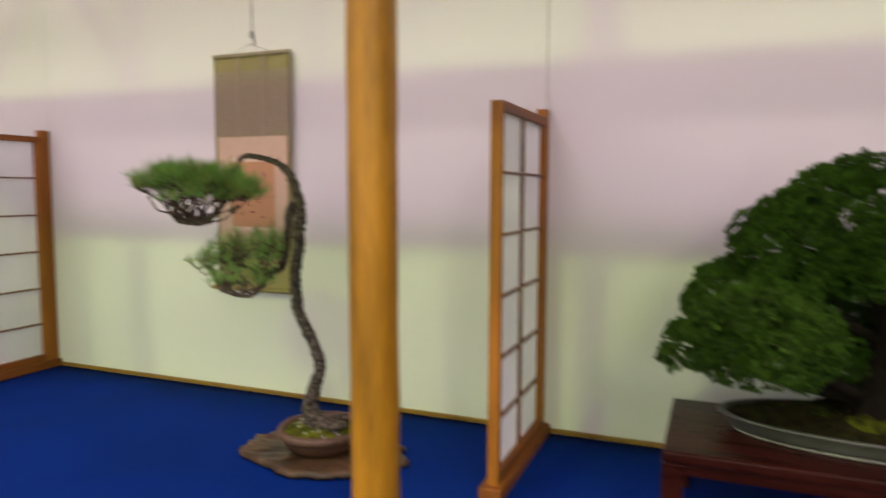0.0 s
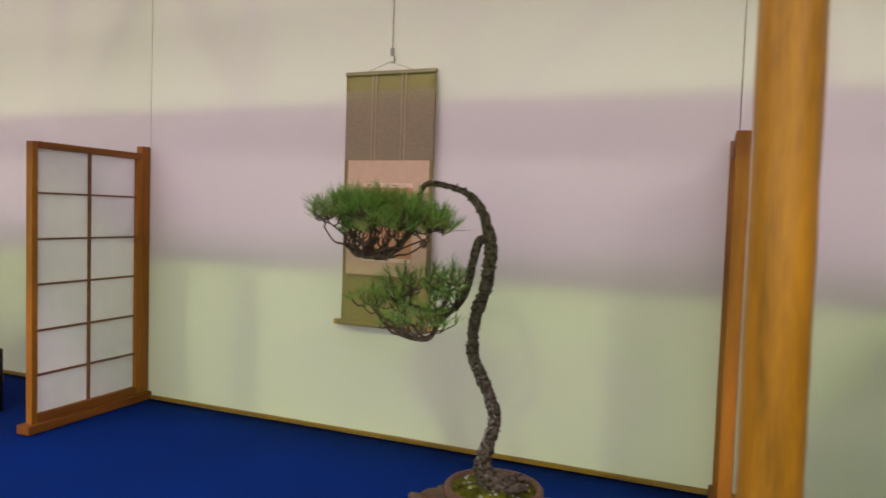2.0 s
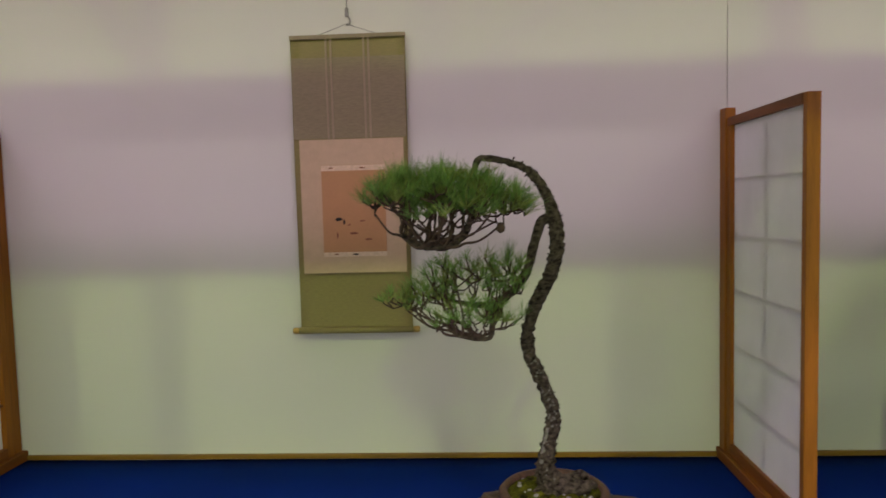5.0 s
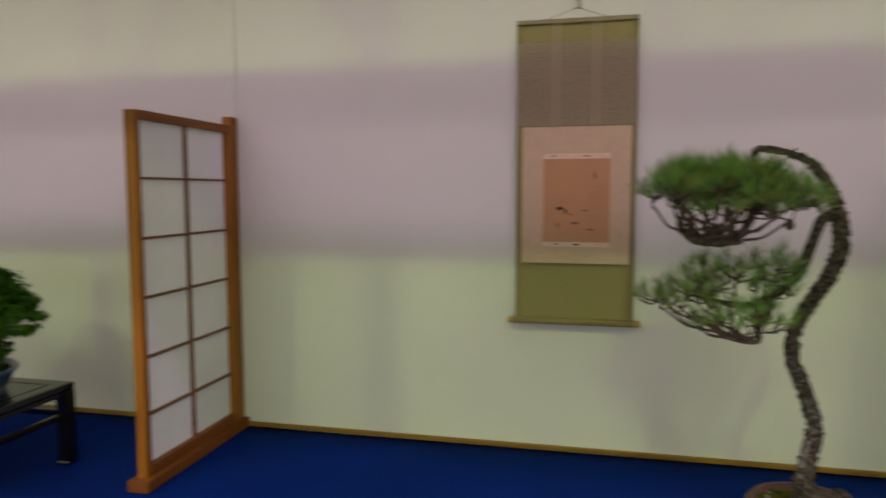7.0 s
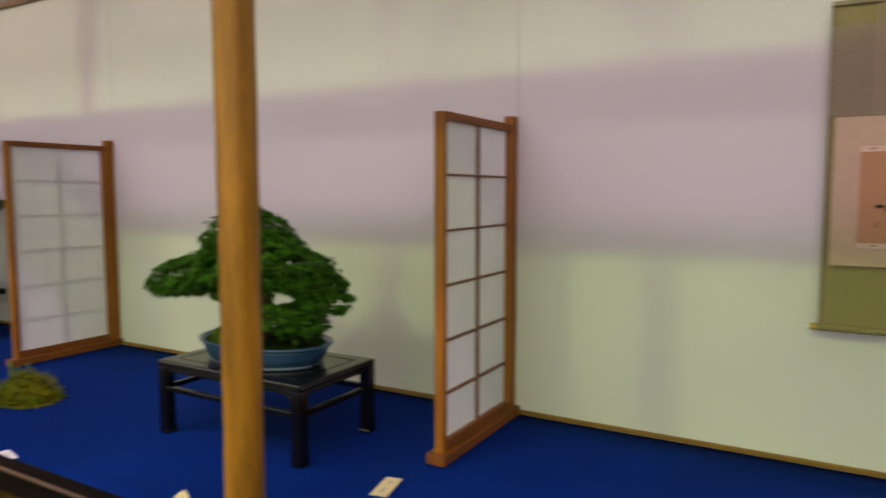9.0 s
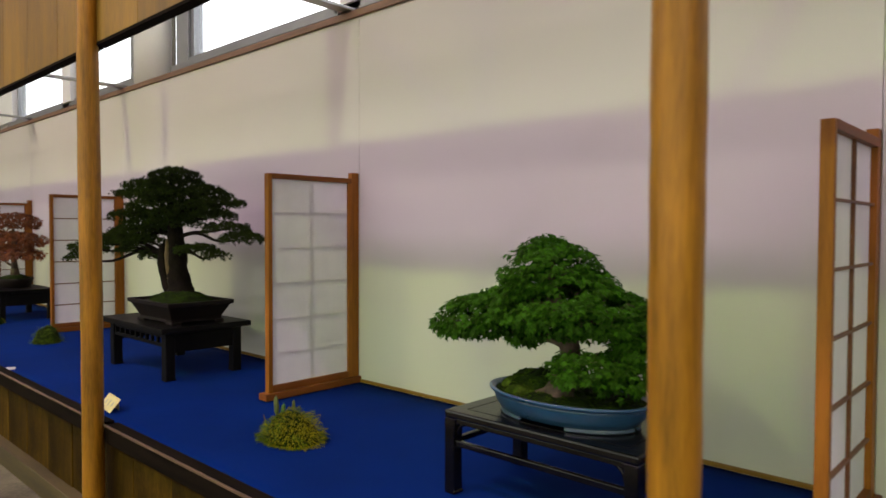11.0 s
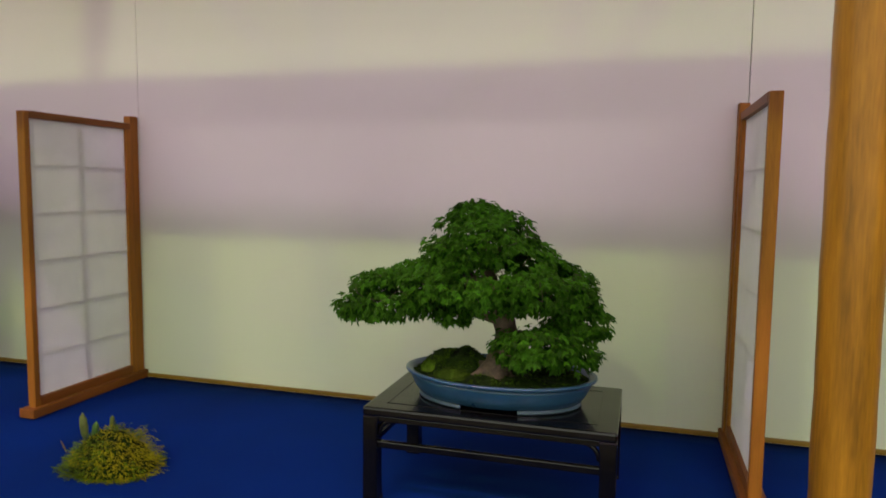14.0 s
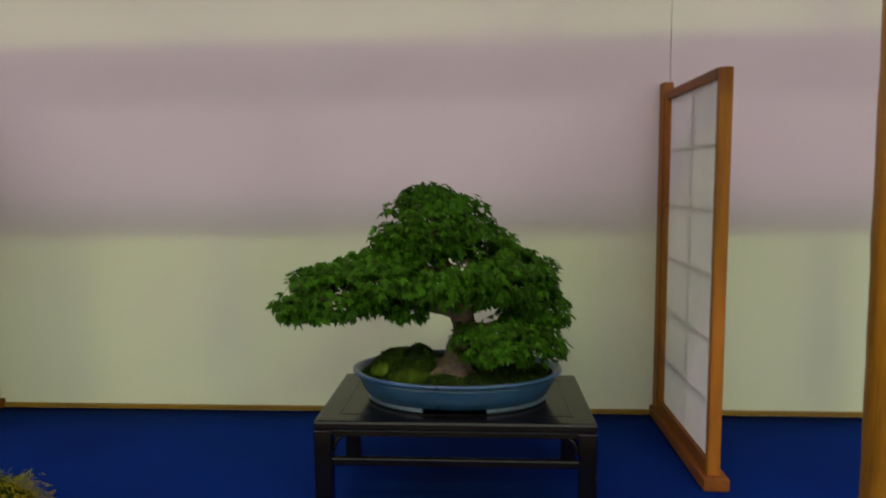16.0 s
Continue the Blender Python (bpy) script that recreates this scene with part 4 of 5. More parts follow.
for rt in ([(-0.775, -0.72, 1.01, 0.030), (-0.815, -0.745, 0.998, 0.022), (-0.845, -0.765, 0.985, 0.012)], [(-0.76, -0.72, 1.0, 0.030), (-0.75, -0.765, 0.99, 0.020), (-0.745, -0.795, 0.98, 0.010)],
           [(-0.77, -0.70, 1.02, 0.030), (-0.83, -0.69, 1.005, 0.026), (-0.88, -0.675, 0.995, 0.016)], [(-0.75, -0.71, 1.0, 0.026), (-0.70, -0.735, 0.988, 0.014)]):
    tubes("root", [rel(smooth_path(rt, 4), MX, MY, MT)], MAPLEBARK, maple, 10, 0.3, 40)
mbr = [[(-0.745, -0.69, 1.12, 0.016), (-0.69, -0.70, 1.125, 0.012), (-0.62, -0.71, 1.12, 0.008), (-0.55, -0.66, 1.14, 0.005)],
       [(-0.755, -0.69, 1.16, 0.018), (-0.84, -0.70, 1.18, 0.013), (-0.95, -0.72, 1.19, 0.009), (-1.08, -0.74, 1.19, 0.005), (-1.18, -0.76, 1.18, 0.003)],
       [(-0.77, -0.685, 1.20, 0.016), (-0.68, -0.66, 1.24, 0.011), (-0.59, -0.64, 1.26, 0.006)],
       [(-0.79, -0.685, 1.26, 0.013), (-0.87, -0.72, 1.30, 0.009), (-0.93, -0.73, 1.31, 0.005)],
       [(-0.745, -0.69, 1.13, 0.013), (-0.70, -0.74, 1.10, 0.009), (-0.63, -0.78, 1.075, 0.006)],
       [(-0.765, -0.68, 1.19, 0.013), (-0.76, -0.60, 1.22, 0.009), (-0.77, -0.54, 1.24, 0.005)]]
for b in mbr:
    tubes("branch", [rel(smooth_path(b, 5), MX, MY, MT)], MAPLEBARK, maple, 10, 0.15, 40)
rm = random.Random(5)
m_lobes = [(-0.825, -0.69, 1.395, 0.165, 0.155, 0.112), (-0.79, -0.68, 1.282, 0.260, 0.21, 0.104), (-0.965, -0.71, 1.248, 0.160, 0.16, 0.084), (-1.09, -0.745, 1.213, 0.142, 0.14, 0.078), (-1.165, -0.765, 1.186, 0.082, 0.10, 0.050),
           (-0.60, -0.635, 1.265, 0.120, 0.16, 0.080), (-0.545, -0.60, 1.215, 0.085, 0.13, 0.055), (-0.50, -0.595, 1.155, 0.080, 0.12, 0.045), (-0.632, -0.755, 1.108, 0.132, 0.110, 0.062), (-0.535, -0.70, 1.085, 0.08, 0.10, 0.052), (-0.840, -0.70, 1.480, 0.075, 0.08, 0.042), (-0.872, -0.69, 1.350, 0.105, 0.13, 0.080), (-0.712, -0.675, 1.335, 0.120, 0.15, 0.085)]
m_lobes += [(-0.915, -0.69, 1.300, 0.105, 0.12, 0.070), (-0.55, -0.62, 1.165, 0.080, 0.09, 0.036), (-0.900, -0.71, 1.186, 0.070, 0.08, 0.036), (-1.06, -0.74, 1.245, 0.10, 0.11, 0.055)]
m_lobes = [(cx if cx < -0.80 else -0.805 + (cx + 0.80) * 0.955, cy, cz + (0.020 if cx < -0.94 else 0.0), a, b, c) for cx, cy, cz, a, b, c in m_lobes]
MO = Vector((MX, MY, MT))


def leaves_of(points, r, origin, smin, smax):
    out = []
    for p, n in points:
        tip = (Vector((n.x, n.y, 0)) * 0.8 + Vector((0, 0, -0.55 - 0.45 * max(0.0, -n.z))) + unit(r) * 0.55)
        nor = (n * 0.7 + Vector((0, 0, 0.80)) + unit(r) * 0.4)
        out.append((p - origin, tip, nor, r.uniform(smin, smax)))
    return out


m_spots = [(p, n) for p, n in crown_points(m_lobes, 15500, rm, 0.45, -0.8) if 0.9 * noise.noise(Vector((p.x * 8, p.y * 8, p.z * 25))) + 0.5 * noise.noise(p * 37) > -0.20]
mleaves = leaves_of(m_spots, rm, MO, 0.0175, 0.0295)
front = [q for q in mleaves if q[0].y < -0.08][:280]
front_ids = set(id(q) for q in front)
scatter("foliage", leaf_shape(3), [q for q in mleaves if id(q) not in front_ids], MAPLE_L, maple, "dense small three-lobed green leaves", "stuff")
tw_t = [p - MO for p, n in crown_points(m_lobes, 220, rm, 0.5, -0.6)]
tw_r = [q for b in mbr for q in rel(smooth_path(b, 5), MX, MY, MT)] + rel(smooth_path(mtrunk, 6), MX, MY, MT)[20:]
tubes("twigwork", twig_tree(tw_t, tw_r, rm, 0.004, 0.0011, 0.05), TWIG, maple, 5, 0, 1, "thin dark twigs")["kind"] = "stuff"

# ---------------------------------------------------------------- large dark juniper-like pine
JX, JY, JZ = -3.70, -0.56, DECK + 0.319
jun = thing("evergreen_bonsai", (JX, JY, JZ), "large dark layered evergreen bonsai in a rectangular pot", "bonsai")


def rect_pot(w, d, h, taper, mat, parent, label):
    bm = bmesh.new()
    prev = None
    for u, k, lip in ((0.0, taper, 0), (0.06, taper, 0), (0.12, taper - 0.02, 0), (0.78, 0.94, 0), (0.80, 1.0, 0), (0.98, 1.01, 0), (1.0, 1.0, 0), (1.0, 0.92, 0), (0.86, 0.91, 0)):
        hx, hy = w / 2 * k, d / 2 * (k if k < 0.99 else k)
        ring = [bm.verts.new((x, y, u * h + 0.012)) for x, y in ((-hx, -hy), (hx, -hy), (hx, hy), (-hx, hy))]
        if prev:
            for i in range(4):
                bm.faces.new((prev[i], prev[(i + 1) % 4], ring[(i + 1) % 4], ring[i]))
        else:
            bm.faces.new(list(reversed(ring)))
        prev = ring
    bm.faces.new(prev)
    bmesh.ops.bevel(bm, geom=list(bm.edges), offset=0.003, segments=2, affect="EDGES")
    part("pot", bm, mat, parent, label)
    for sx in (-1, 1):
        for sy in (-1, 1):
            fx, fy = sx * w / 2 * taper * 0.86, sy * d / 2 * taper * 0.84
            part("foot", box(fx - 0.045, fx + 0.045, fy - 0.03, fy + 0.03, 0, 0.016, 0.003), mat, parent)


rect_pot(0.575, 0.42, 0.125, 0.78, DARKPOT, jun, "dark brown unglazed rectangular pot")
js = part("moss", mound(0.25, 0.18, 0.066, 8.2, 30, 0.016), MOSS, jun, "mossy soil", True)
js.location = (0, 0, 0.118)
moss_tufts(jun, [js], random.Random(62), 1200)
jtr = [(-3.69, -0.56, 1.06, 0.110), (-3.70, -0.56, 1.13, 0.078), (-3.715, -0.56, 1.22, 0.064), (-3.735, -0.56, 1.34, 0.056), (-3.75, -0.56, 1.46, 0.050), (-3.77, -0.56, 1.60, 0.035), (-3.79, -0.56, 1.72, 0.022), (-3.80, -0.56, 1.84, 0.010)]
tubes("trunk", [rel(smooth_path(jtr, 6), JX, JY, JZ)], JUNBARK, jun, 18, 0.22, 22, "thick dark furrowed trunk")
tubes("trunk_fork", [rel(smooth_path([(-3.74, -0.575, 1.09, 0.05), (-3.80, -0.60, 1.20, 0.036), (-3.83, -0.61, 1.32, 0.032), (-3.84, -0.60, 1.42, 0.022)], 6), JX, JY, JZ)], JUNBARK, jun, 14, 0.25, 24)
tubes("bare_strip", [rel([(-3.720, -0.622, 1.20, 0.009), (-3.735, -0.618, 1.26, 0.015), (-3.750, -0.614, 1.35, 0.018), (-3.765, -0.608, 1.45, 0.010)], JX, JY, JZ)], DEADWOOD, jun, 10, 0.3, 40, "yellowish bare wood strip")
rj = random.Random(11)
j_pads = [(-3.76, -0.56, 1.862, 0.165, 0.15, 0.050), (-3.76, -0.57, 1.805, 0.235, 0.20, 0.050), (-4.00, -0.63, 1.800, 0.150, 0.14, 0.046), (-4.06, -0.64, 1.745, 0.190, 0.16, 0.042), (-3.76, -0.60, 1.735, 0.280, 0.22, 0.050), (-3.50, -0.50, 1.735, 0.170, 0.15, 0.046), (-3.40, -0.47, 1.672, 0.160, 0.15, 0.036),
          (-4.08, -0.65, 1.610, 0.200, 0.17, 0.040), (-3.76, -0.58, 1.615, 0.220, 0.16, 0.036), (-3.44, -0.48, 1.598, 0.180, 0.14, 0.024), (-3.33, -0.45, 1.520, 0.135, 0.13, 0.036), (-3.20, -0.42, 1.462, 0.125, 0.12, 0.044),
          (-4.10, -0.66, 1.500, 0.190, 0.16, 0.044), (-4.17, -0.68, 1.440, 0.140, 0.13, 0.040), (-3.88, -0.64, 1.520, 0.110, 0.10, 0.032), (-4.16, -0.67, 1.375, 0.105, 0.10, 0.044), (-3.97, -0.62, 1.345, 0.075, 0.07, 0.042), (-4.40, -0.74, 1.420, 0.120, 0.11, 0.036), (-4.58, -0.79, 1.385, 0.135, 0.12, 0.044), (-4.68, -0.81, 1.315, 0.085, 0.08, 0.036),
          (-3.85, -0.60, 1.675, 0.260, 0.20, 0.050), (-3.74, -0.57, 1.555, 0.170, 0.14, 0.045), (-4.02, -0.63, 1.560, 0.180, 0.15, 0.040), (-3.55, -0.51, 1.650, 0.170, 0.14, 0.036), (-3.98, -0.65, 1.440, 0.130, 0.10, 0.036), (-4.25, -0.70, 1.455, 0.130, 0.12, 0.036),
          (-3.57, -0.51, 1.388, 0.145, 0.12, 0.026), (-3.42, -0.47, 1.355, 0.070, 0.06, 0.015)]
jb = []
for cx, cy, cz, a, b, c in j_pads:
    zt = max(1.36, cz - 0.06)
    q = min(jtr, key=lambda v: abs(v[2] - zt))
    jb.append([(q[0], q[1], q[2], 0.015), ((q[0] * 2 + cx) / 3, (q[1] * 2 + cy) / 3, q[2] + 0.03, 0.011), ((q[0] + 2 * cx) / 3, (q[1] + 2 * cy) / 3, cz - 0.022, 0.008), (cx, cy, cz - 0.008, 0.005), (cx + (cx - q[0]) * 0.15, cy + (cy - q[1]) * 0.15, cz - 0.004, 0.003)])
for b in jb:
    tubes("branch", [rel(smooth_path(b, 4), JX, JY, JZ)], JUNBARK, jun, 8, 0.2, 40)
JO = Vector((JX, JY, JZ))
j_clumps = []
for cx, cy, cz, a, b, c in j_pads:
    own = []
    for _ in range(340):
        ang, q = rj.uniform(0, 6.283), math.sqrt(rj.random())
        edge = 1 + 0.18 * noise.noise(Vector((math.cos(ang) * 1.7 + cx * 5, math.sin(ang) * 1.7, cz * 6)))
        p = Vector((cx + a * q * edge * math.cos(ang), cy + b * q * edge * math.sin(ang), cz + c * (0.95 * (1 - q * q) - 0.40) + rj.uniform(-0.008, 0.008)))
        if all((p - o[0]).length > 0.038 for o in own):
            own.append((p, Vector((math.cos(ang) * q * 0.8, math.sin(ang) * q * 0.8, 0.9)).normalized(), rj.uniform(0.024, 0.037)))
    j_clumps += own
for j in range(2):
    pl = []
    for p, n, cr in j_clumps[j::2]:
        for _ in range(17):
            d = (unit(rj) + n * 0.55).normalized()
            pl.append((p + Vector((d.x, d.y, d.z * 0.8)) * cr * rj.uniform(0.25, 0.80) - JO, d + unit(rj) * 0.35, unit(rj), rj.uniform(0.015, 0.024)))
    scatter("foliage", tuft_shape(12, 1.0, 0.055, 3 + j), pl, JUN_N, jun, "dense dark green needle pads", "stuff")

# ---------------------------------------------------------------- cypress bonsai by the rosewood table
HX, HY, HZ = 3.61, -0.475, DECK + 0.271
hin = thing("cypress_bonsai", (HX, HY, HZ), "dense rounded green cypress bonsai in a grey oval pot", "bonsai")
grey = part("pot", lathe([(0.88, 0.006), (0.90, 0.008), (0.925, 0.018), (0.955, 0.040), (0.965, 0.043), (0.95, 0.044), (0.93, 0.040)], 72, 0.425, 0.180), GREYPOT, hin, "shallow grey oval pot", True)
part("pot_lip", lathe([(0.960, 0.042), (0.995, 0.044), (1.0, 0.048), (0.985, 0.052), (0.95, 0.051), (0.94, 0.042)], 72, 0.425, 0.180), GREYPOT, grey, "", True)
# thin pale ring for the tray edge below the pot
part("pot_base", lathe([(0.875, 0.0), (0.895, 0.001), (0.900, 0.006), (0.87, 0.0065)], 72, 0.425, 0.180), LICHEN, grey, "pale tray edge along the pot's bottom", True)
hs = part("soil", mound(0.398, 0.168, 0.058, 6.3, 40, 0.02), SOIL, hin, "dark mossy soil, shade of the crown in its colour", True)
hs.location = (0, 0, 0.042)
hm = part("moss_patch", mound(0.07, 0.05, 0.016, 5.2, 24, 0.010), MOSS_B, hin, "bright yellow-green moss patch", True)
hm.location = (-0.05, -0.085, 0.078)
moss_tufts(hin, [hs], random.Random(63), 1600, 0.006, 0.22)
htr = [(3.60, -0.49, 0.92, 0.115), (3.59, -0.49, 1.00, 0.078), (3.60, -0.49, 1.15, 0.055), (3.59, -0.49, 1.32, 0.04), (3.58, -0.49, 1.50, 0.02)]
tubes("trunk", [rel(smooth_path(htr, 5), HX, HY, HZ)], JUNBARK, hin, 16, 0.25, 24, "dark furrowed trunk")
h_lobes = [(3.505, -0.44, 1.450, 0.200, 0.18, 0.182), (3.378, -0.43, 1.395, 0.165, 0.15, 0.142), (3.215, -0.43, 1.245, 0.115, 0.12, 0.105), (3.290, -0.645, 1.180, 0.165, 0.14, 0.130), (3.120, -0.50, 1.120, 0.075, 0.10, 0.058),
           (3.74, -0.45, 1.385, 0.22, 0.19, 0.170), (3.735, -0.66, 1.165, 0.155, 0.13, 0.110), (3.97, -0.52, 1.17, 0.22, 0.18, 0.140), (3.50, -0.33, 1.20, 0.26, 0.09, 0.13),
           (3.43, -0.40, 1.105, 0.20, 0.12, 0.080), (3.60, -0.34, 1.07, 0.22, 0.10, 0.085), (3.52, -0.52, 1.345, 0.115, 0.10, 0.060), (3.36, -0.53, 1.325, 0.085, 0.08, 0.045)]
hb = []
for cx, cy, cz, a, b, c in h_lobes:
    q = min(htr, key=lambda v: abs(v[2] - (cz - 0.12)))
    hb.append([(q[0], q[1], q[2], 0.02), ((q[0] + cx) / 2, (q[1] + cy) / 2, (q[2] + cz) / 2 - 0.02, 0.014), (cx, cy, cz, 0.006)])
for b in hb:
    tubes("branch", [rel(smooth_path(b, 4), HX, HY, HZ)], JUNBARK, hin, 8, 0.2, 40)
rh = random.Random(17)
HO = Vector((HX, HY, HZ))
fan_v, fan_f = [(0, 0, 0)], []
for i in range(7):
    a = radians(-66 + 22 * i)
    L = 1.0 - 0.10 * abs(i - 3)
    o = len(fan_v)
    fan_v += [(math.sin(a - 0.17) * L * 0.7, math.cos(a - 0.17) * L * 0.7, 0.02), (math.sin(a) * L, math.cos(a) * L, -0.08), (math.sin(a + 0.17) * L * 0.7, math.cos(a + 0.17) * L * 0.7, 0.02)]
    fan_f += [(0, o, o + 1), (0, o + 1, o + 2)]
fan = (np.array(fan_v), fan_f)
hp = []
clumps = []
for p, n in crown_points(h_lobes, 4200, rh, 0.12, -0.85):
    if all((p - c[0]).length > 0.026 for c in clumps):
        clumps.append((p, n, rh.uniform(0.018, 0.030)))
shell = [(a, b, c, d * 0.78, e * 0.78, f * 0.78) for a, b, c, d, e, f in h_lobes]
inner = []
for p, n in crown_points(shell, 1500, rh, 0.12, -0.7):
    if all((p - c[0]).length > 0.040 for c in inner):
        inner.append((p, n, rh.uniform(0.037, 0.048)))
for p, n, cr in clumps + inner:
    axis = (n + Vector((0, 0, 0.35))).normalized()
    for _ in range(26):
        d = (unit(rh) + axis * 0.75).normalized()
        hp.append((p + Vector((d.x * cr, d.y * cr, d.z * cr * 0.8)) * rh.uniform(0.55, 1.0) - HO, d + unit(rh) * 0.45, unit(rh) * 0.6 + d * 0.6, rh.uniform(0.009, 0.015) * (2.0 if cr > 0.036 else 1.0)))
scatter("foliage", fan, hp, HIN_L, hin, "dense fan-shaped green sprays", "stuff")

# ---------------------------------------------------------------- red maple further along the stand
RX, RY, RZ = -7.40, -0.50, DECK + 0.301
red = thing("red_maple_bonsai", (RX, RY, RZ), "reddish maple bonsai in a dark pot on a dark table", "bonsai")
part("pot", lathe([(0.80, 0.0), (0.86, 0.006), (0.95, 0.060), (1.02, 0.085), (1.0, 0.095), (0.93, 0.088)], 48, 0.23, 0.16), DARKPOT, red, "dark glazed pot", True)
rs = part("moss", mound(0.20, 0.14, 0.04, 2.2, 20), MOSS, red, "mossy soil", True)
rs.location = (0, 0, 0.085)
rtr = [(RX, RY, RZ + 0.08, 0.05), (RX + 0.02, RY, RZ + 0.20, 0.032), (RX - 0.02, RY, RZ + 0.34, 0.022), (RX, RY, RZ + 0.50, 0.012), (RX, RY, RZ + 0.62, 0.006)]
tubes("trunk", [rel(smooth_path(rtr, 4), RX, RY, RZ)], MAPLEBARK, red, 12, 0.2, 30)
r_lobes = [(RX, RY, 1.58, 0.30, 0.24, 0.10), (RX - 0.30, RY - 0.05, 1.42, 0.30, 0.24, 0.09), (RX + 0.35, RY - 0.05, 1.40, 0.32, 0.24, 0.09), (RX + 0.50, RY - 0.08, 1.27, 0.30, 0.2, 0.07), (RX - 0.45, RY - 0.05, 1.27, 0.28, 0.2, 0.07), (RX, RY - 0.05, 1.38, 0.30, 0.22, 0.1)]
rr_ = random.Random(9)
for cx, cy, cz, a, b, c in r_lobes:
    q = min(rtr, key=lambda v: abs(v[2] - (cz - 0.1)))
    tubes("branch", [rel(smooth_path([(q[0], q[1], q[2], 0.014), ((q[0] + cx) / 2, cy, (q[2] + cz) / 2, 0.010), (cx, cy, cz, 0.004)], 4), RX, RY, RZ)], MAPLEBARK, red, 7)
scatter("foliage", leaf_shape(3), leaves_of(crown_points(r_lobes, 4200, rr_, 0.5, -0.6), rr_, Vector((RX, RY, RZ)), 0.024, 0.040), RED_L, red, "small russet-red leaves", "stuff")


# ---------------------------------------------------------------- accent plants on the carpet
def accent(at, rx, ry, h, seed, n, mats, label, sprig=True):
    r = random.Random(seed)
    a = thing("accent_plant", at, label, "plant", "accent plants on the carpet")
    part("moss_ball", mound(rx * 0.86, ry * 0.86, h * 0.80, seed, 24), MOSS, a, "", True).location = (0, 0, 0.012)
    fv, ff = [(-0.012, 0, 0), (0.012, 0, 0), (0.0, 1.0, -0.20)], [(0, 1, 2)]
    for k in range(1, 6):
        y0, w = 0.14 * k, 0.20 - 0.022 * k
        for sg in (-1, 1):
            o = len(fv)
            fv += [(0, y0, -0.20 * y0 * y0), (sg * w, y0 + 0.12, -0.05 - 0.20 * y0 * y0), (0, y0 + 0.11, -0.20 * (y0 + 0.11) ** 2)]
            ff.append((o, o + 1, o + 2))
    frond = (np.array(fv), ff)
    for k, m in enumerate(mats):
        pl = []
        for _ in range(n // len(mats)):
            d = unit(r)
            d.z = abs(d.z) * 1.1 - 0.12
            lump = 1 + 0.20 * noise.noise(d * 2.4 + Vector((seed, 0, 0))) + 0.13 * noise.noise(d * 6.5 + Vector((0, seed, 0)))
            q = Vector((d.x * rx, d.y * ry, max(0.005, d.z * h))) * r.uniform(0.72, 1.02) * lump
            q.z = max(0.004, q.z * (1 + 0.26 * d.x))
            warm = d.x * 0.8 + d.z * 0.5 + 0.5 * noise.noise(d * 3 + Vector((3, seed, 1)))
            if (k == 0 and warm < 0.10) or (k > 0 and warm > 0.55) or r.random() < 0.15:
                continue
            pl.append((q, Vector((d.x, d.y, -0.05)) + unit(r) * 0.45, unit(r) * 0.4 + d * 0.8 + Vector((0, 0, 0.5)), r.uniform(0.012, 0.023)))
        scatter("fronds", frond, pl, m, a, "small feathery fronds", "stuff")
    if sprig:
        for sx, sy, z0, ln, wd, lean, m in ((-rx * 0.58, -0.01, h * 0.62, 0.092, 0.032, -0.08, SPRIG), (-rx * 0.44, 0.0, h * 0.60, 0.068, 0.026, 0.22, SPRIG_G), (-rx * 0.10, 0.02, h * 0.92, 0.046, 0.018, 0.10, SPRIG), (-rx * 0.98, -0.02, h * 0.25, 0.045, 0.008, -0.55, TWIG)):
            blade = lathe([(0.10, 0.0), (0.40, 0.25), (0.50, 0.52), (0.38, 0.80), (0.05, 1.0)], 12, wd, wd * 0.6, 0.3)
            for v in blade.verts:
                v.co = Vector((v.co.x + lean * v.co.z * ln, v.co.y, v.co.z * ln))
            part("sprig_leaf", blade, m, a, "pale green upright leaf" if m is not TWIG else "dry dark twig", True).location = (sx, sy, z0)
    return a


accent((-1.985, -0.905, DECK + 0.001), 0.165, 0.122, 0.130, 3, 13000, (SEDUM, SEDUM_G, SEDUM_D), "yellow-green feathery moss ball with upright sprigs")
accent((-5.44, -0.80, DECK + 0.001), 0.13, 0.11, 0.145, 4, 2400, (SEDUM_G, SEDUM_G), "low round green accent plant", False)
accent((-6.95, -0.80, DECK + 0.001), 0.13, 0.10, 0.08, 5, 1000, (SEDUM_G, SEDUM), "low green accent plant", False)


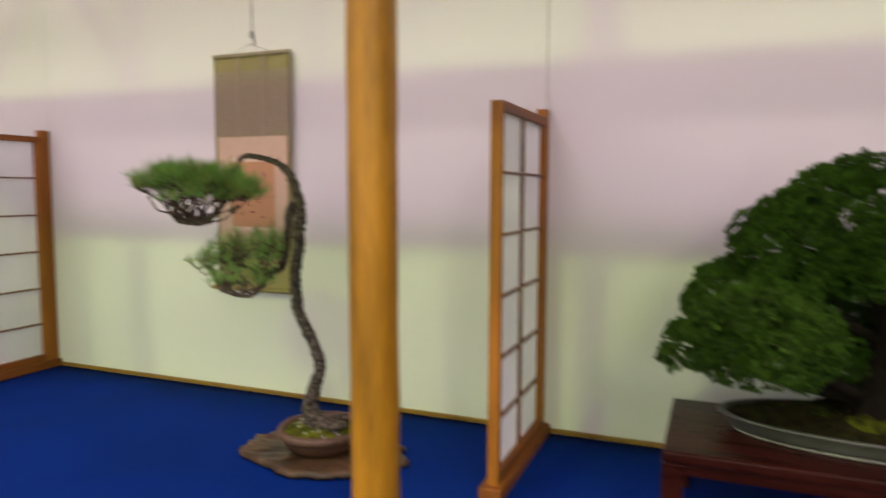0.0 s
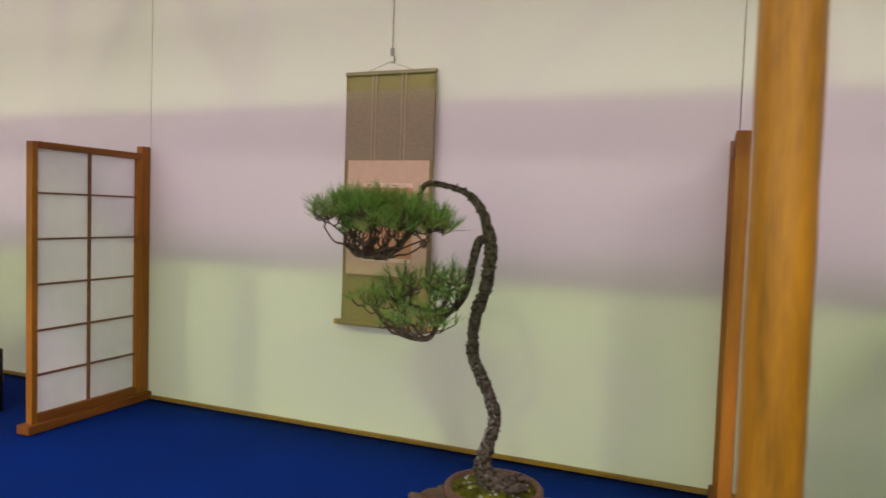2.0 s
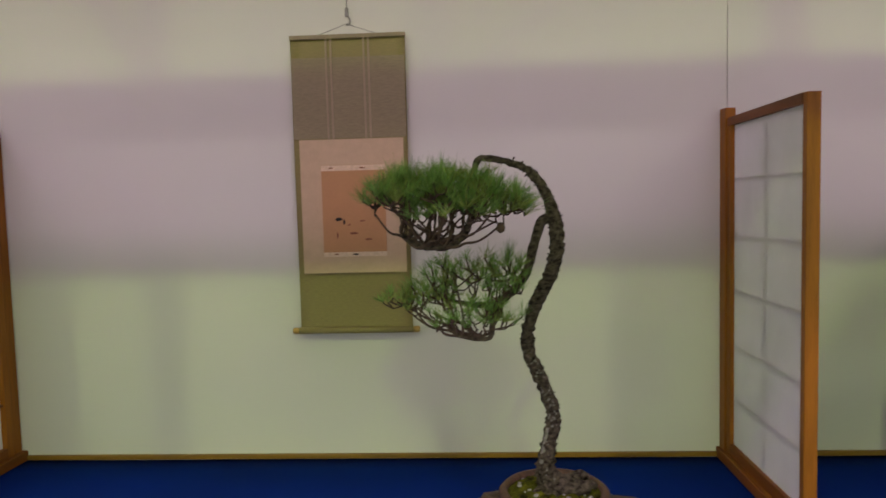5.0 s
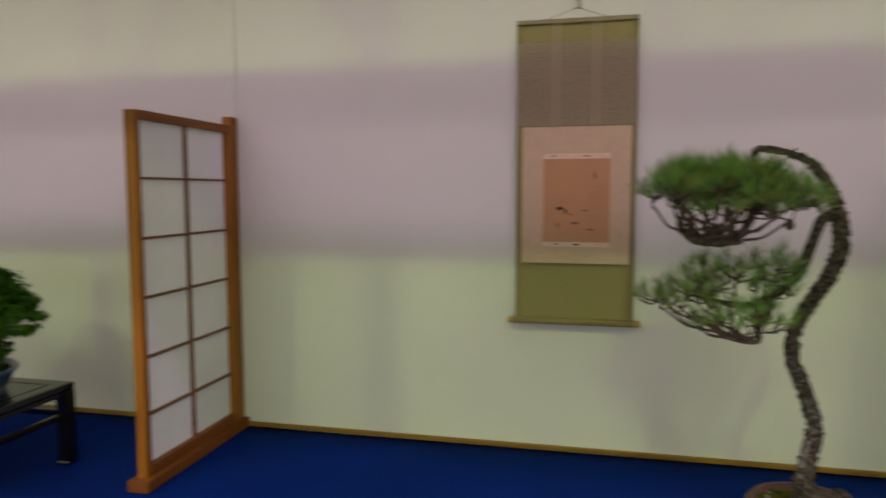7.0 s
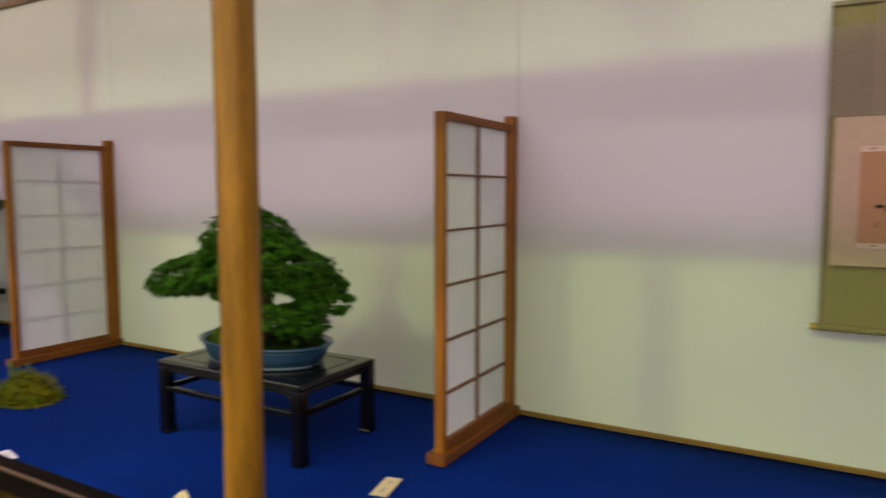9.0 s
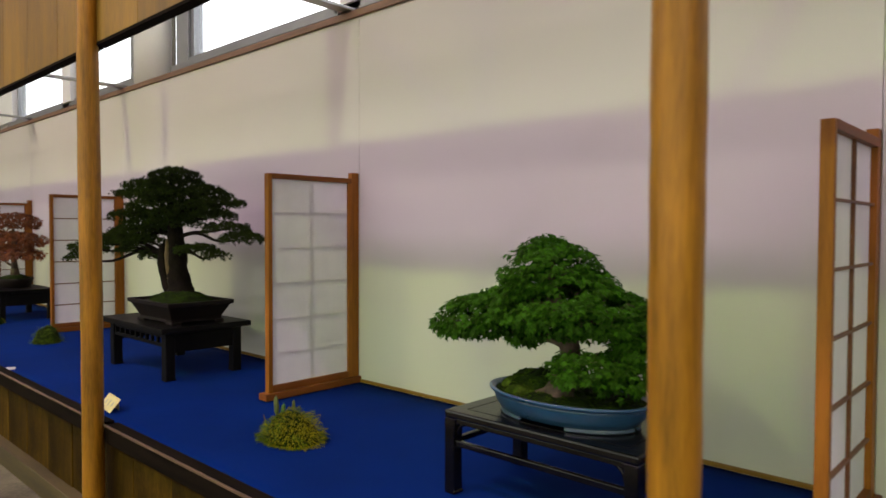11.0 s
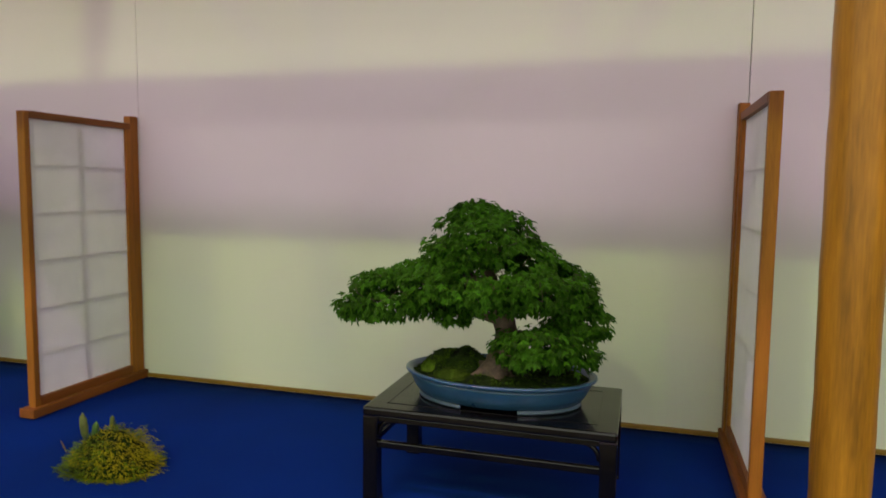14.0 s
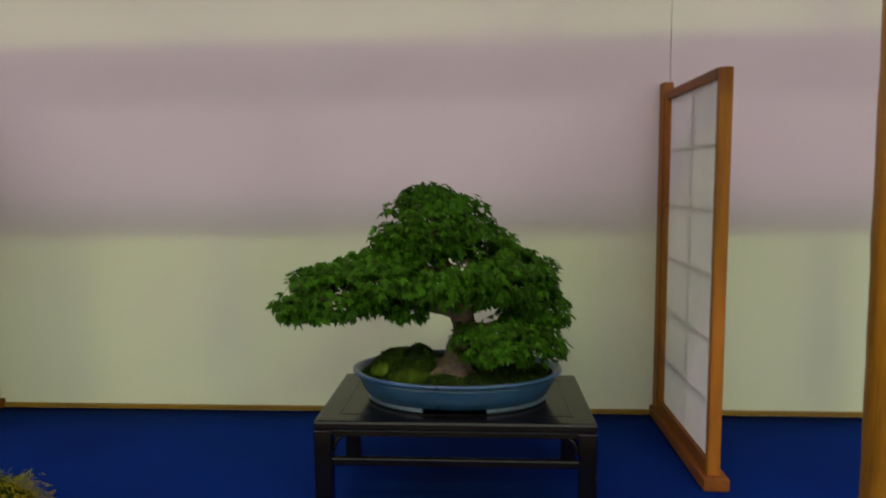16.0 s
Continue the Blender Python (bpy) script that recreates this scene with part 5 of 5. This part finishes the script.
# ---------------------------------------------------------------- name cards
def card(at, w, d, turn, tilt, mat, label, bars):
    c = thing("name_card", at, label, "card", "name cards on the carpet")
    c.rotation_euler = (0, 0, radians(turn))
    b = part("card", box(-w / 2, w / 2, 0, d, 0.0, 0.0016), mat, c)
    b.rotation_euler = (radians(tilt), 0, 0)
    for x, y, bw, bh in bars:
        part("printed_bar", box(x * w - bw * w / 2, x * w + bw * w / 2, y * d - bh * d / 2, y * d + bh * d / 2, 0.0016, 0.0021), GREYINK, b)
    if tilt > 10:
        z = d * math.sin(radians(tilt))
        part("stand", box(-w * 0.3, w * 0.3, d * math.cos(radians(tilt)) - 0.002, d * math.cos(radians(tilt)), 0.0, z - 0.003), mat, c)
    return c


BARS = ((0.0, 0.72, 0.60, 0.035), (0.0, 0.52, 0.5, 0.03), (0.05, 0.32, 0.62, 0.03))
card((-1.390, -1.334, DECK + 0.003), 0.105, 0.050, -13, 0, CARDW, "small white printed card lying flat on the carpet", BARS)
card((-3.050, -1.268, DECK + 0.003), 0.190, 0.078, -6, 48, CARDY, "cream name card propped up on the carpet", ((-0.26, 0.5, 0.05, 0.30), (-0.02, 0.5, 0.045, 0.42), (0.24, 0.5, 0.07, 0.28)))
card((-0.070, -0.920, DECK + 0.003), 0.055, 0.135, 12, 0, CARDY, "cream name card lying before a shoji screen", ((0.0, 0.3, 0.16, 0.24), (0.0, 0.72, 0.16, 0.18)))
card((-0.575, -1.245, DECK + 0.003), 0.06, 0.035, -25, 25, CARDY, "cream name card propped near the platform edge", ((0.0, 0.5, 0.5, 0.06),))
card((-4.51, -1.320, DECK + 0.003), 0.085, 0.055, -20, 0, CARDW, "small white card lying flat on the carpet", BARS)

# ---------------------------------------------------------------- small pieces, last
shape_v, shape_f = leaf_shape(3)
leaf_me = bpy.data.meshes.new("leaf")
leaf_me.from_pydata((shape_v * 0.022).tolist(), [], shape_f)
leaf_me.materials.append(MAPLE_L)
for p, tip, nor, size in front:
    y = Vector(tip).normalized()
    z = (Vector(nor) - y * Vector(nor).dot(y)).normalized()
    m = Matrix((y.cross(z), y, z)).transposed().to_4x4()
    lf = new("leaf", leaf_me)
    lf.parent = maple
    lf.matrix_basis = Matrix.Translation(p) @ m @ Matrix.Scale(size / 0.022, 4)
plank = bpy.data.meshes.new("plank")
pb = box(-0.178, 0.178, -0.012, 0.0, 0.0, 0.35, 0.003)
pb.to_mesh(plank)
pb.free()
plank.materials.append(PLINTH)
x = -11.0
while x < 4.2:
    p = new("plank", plank)
    p.parent = platform
    p.location = (x, -1.346 - 0.006 * R.random(), 0.214)
    x += 0.362
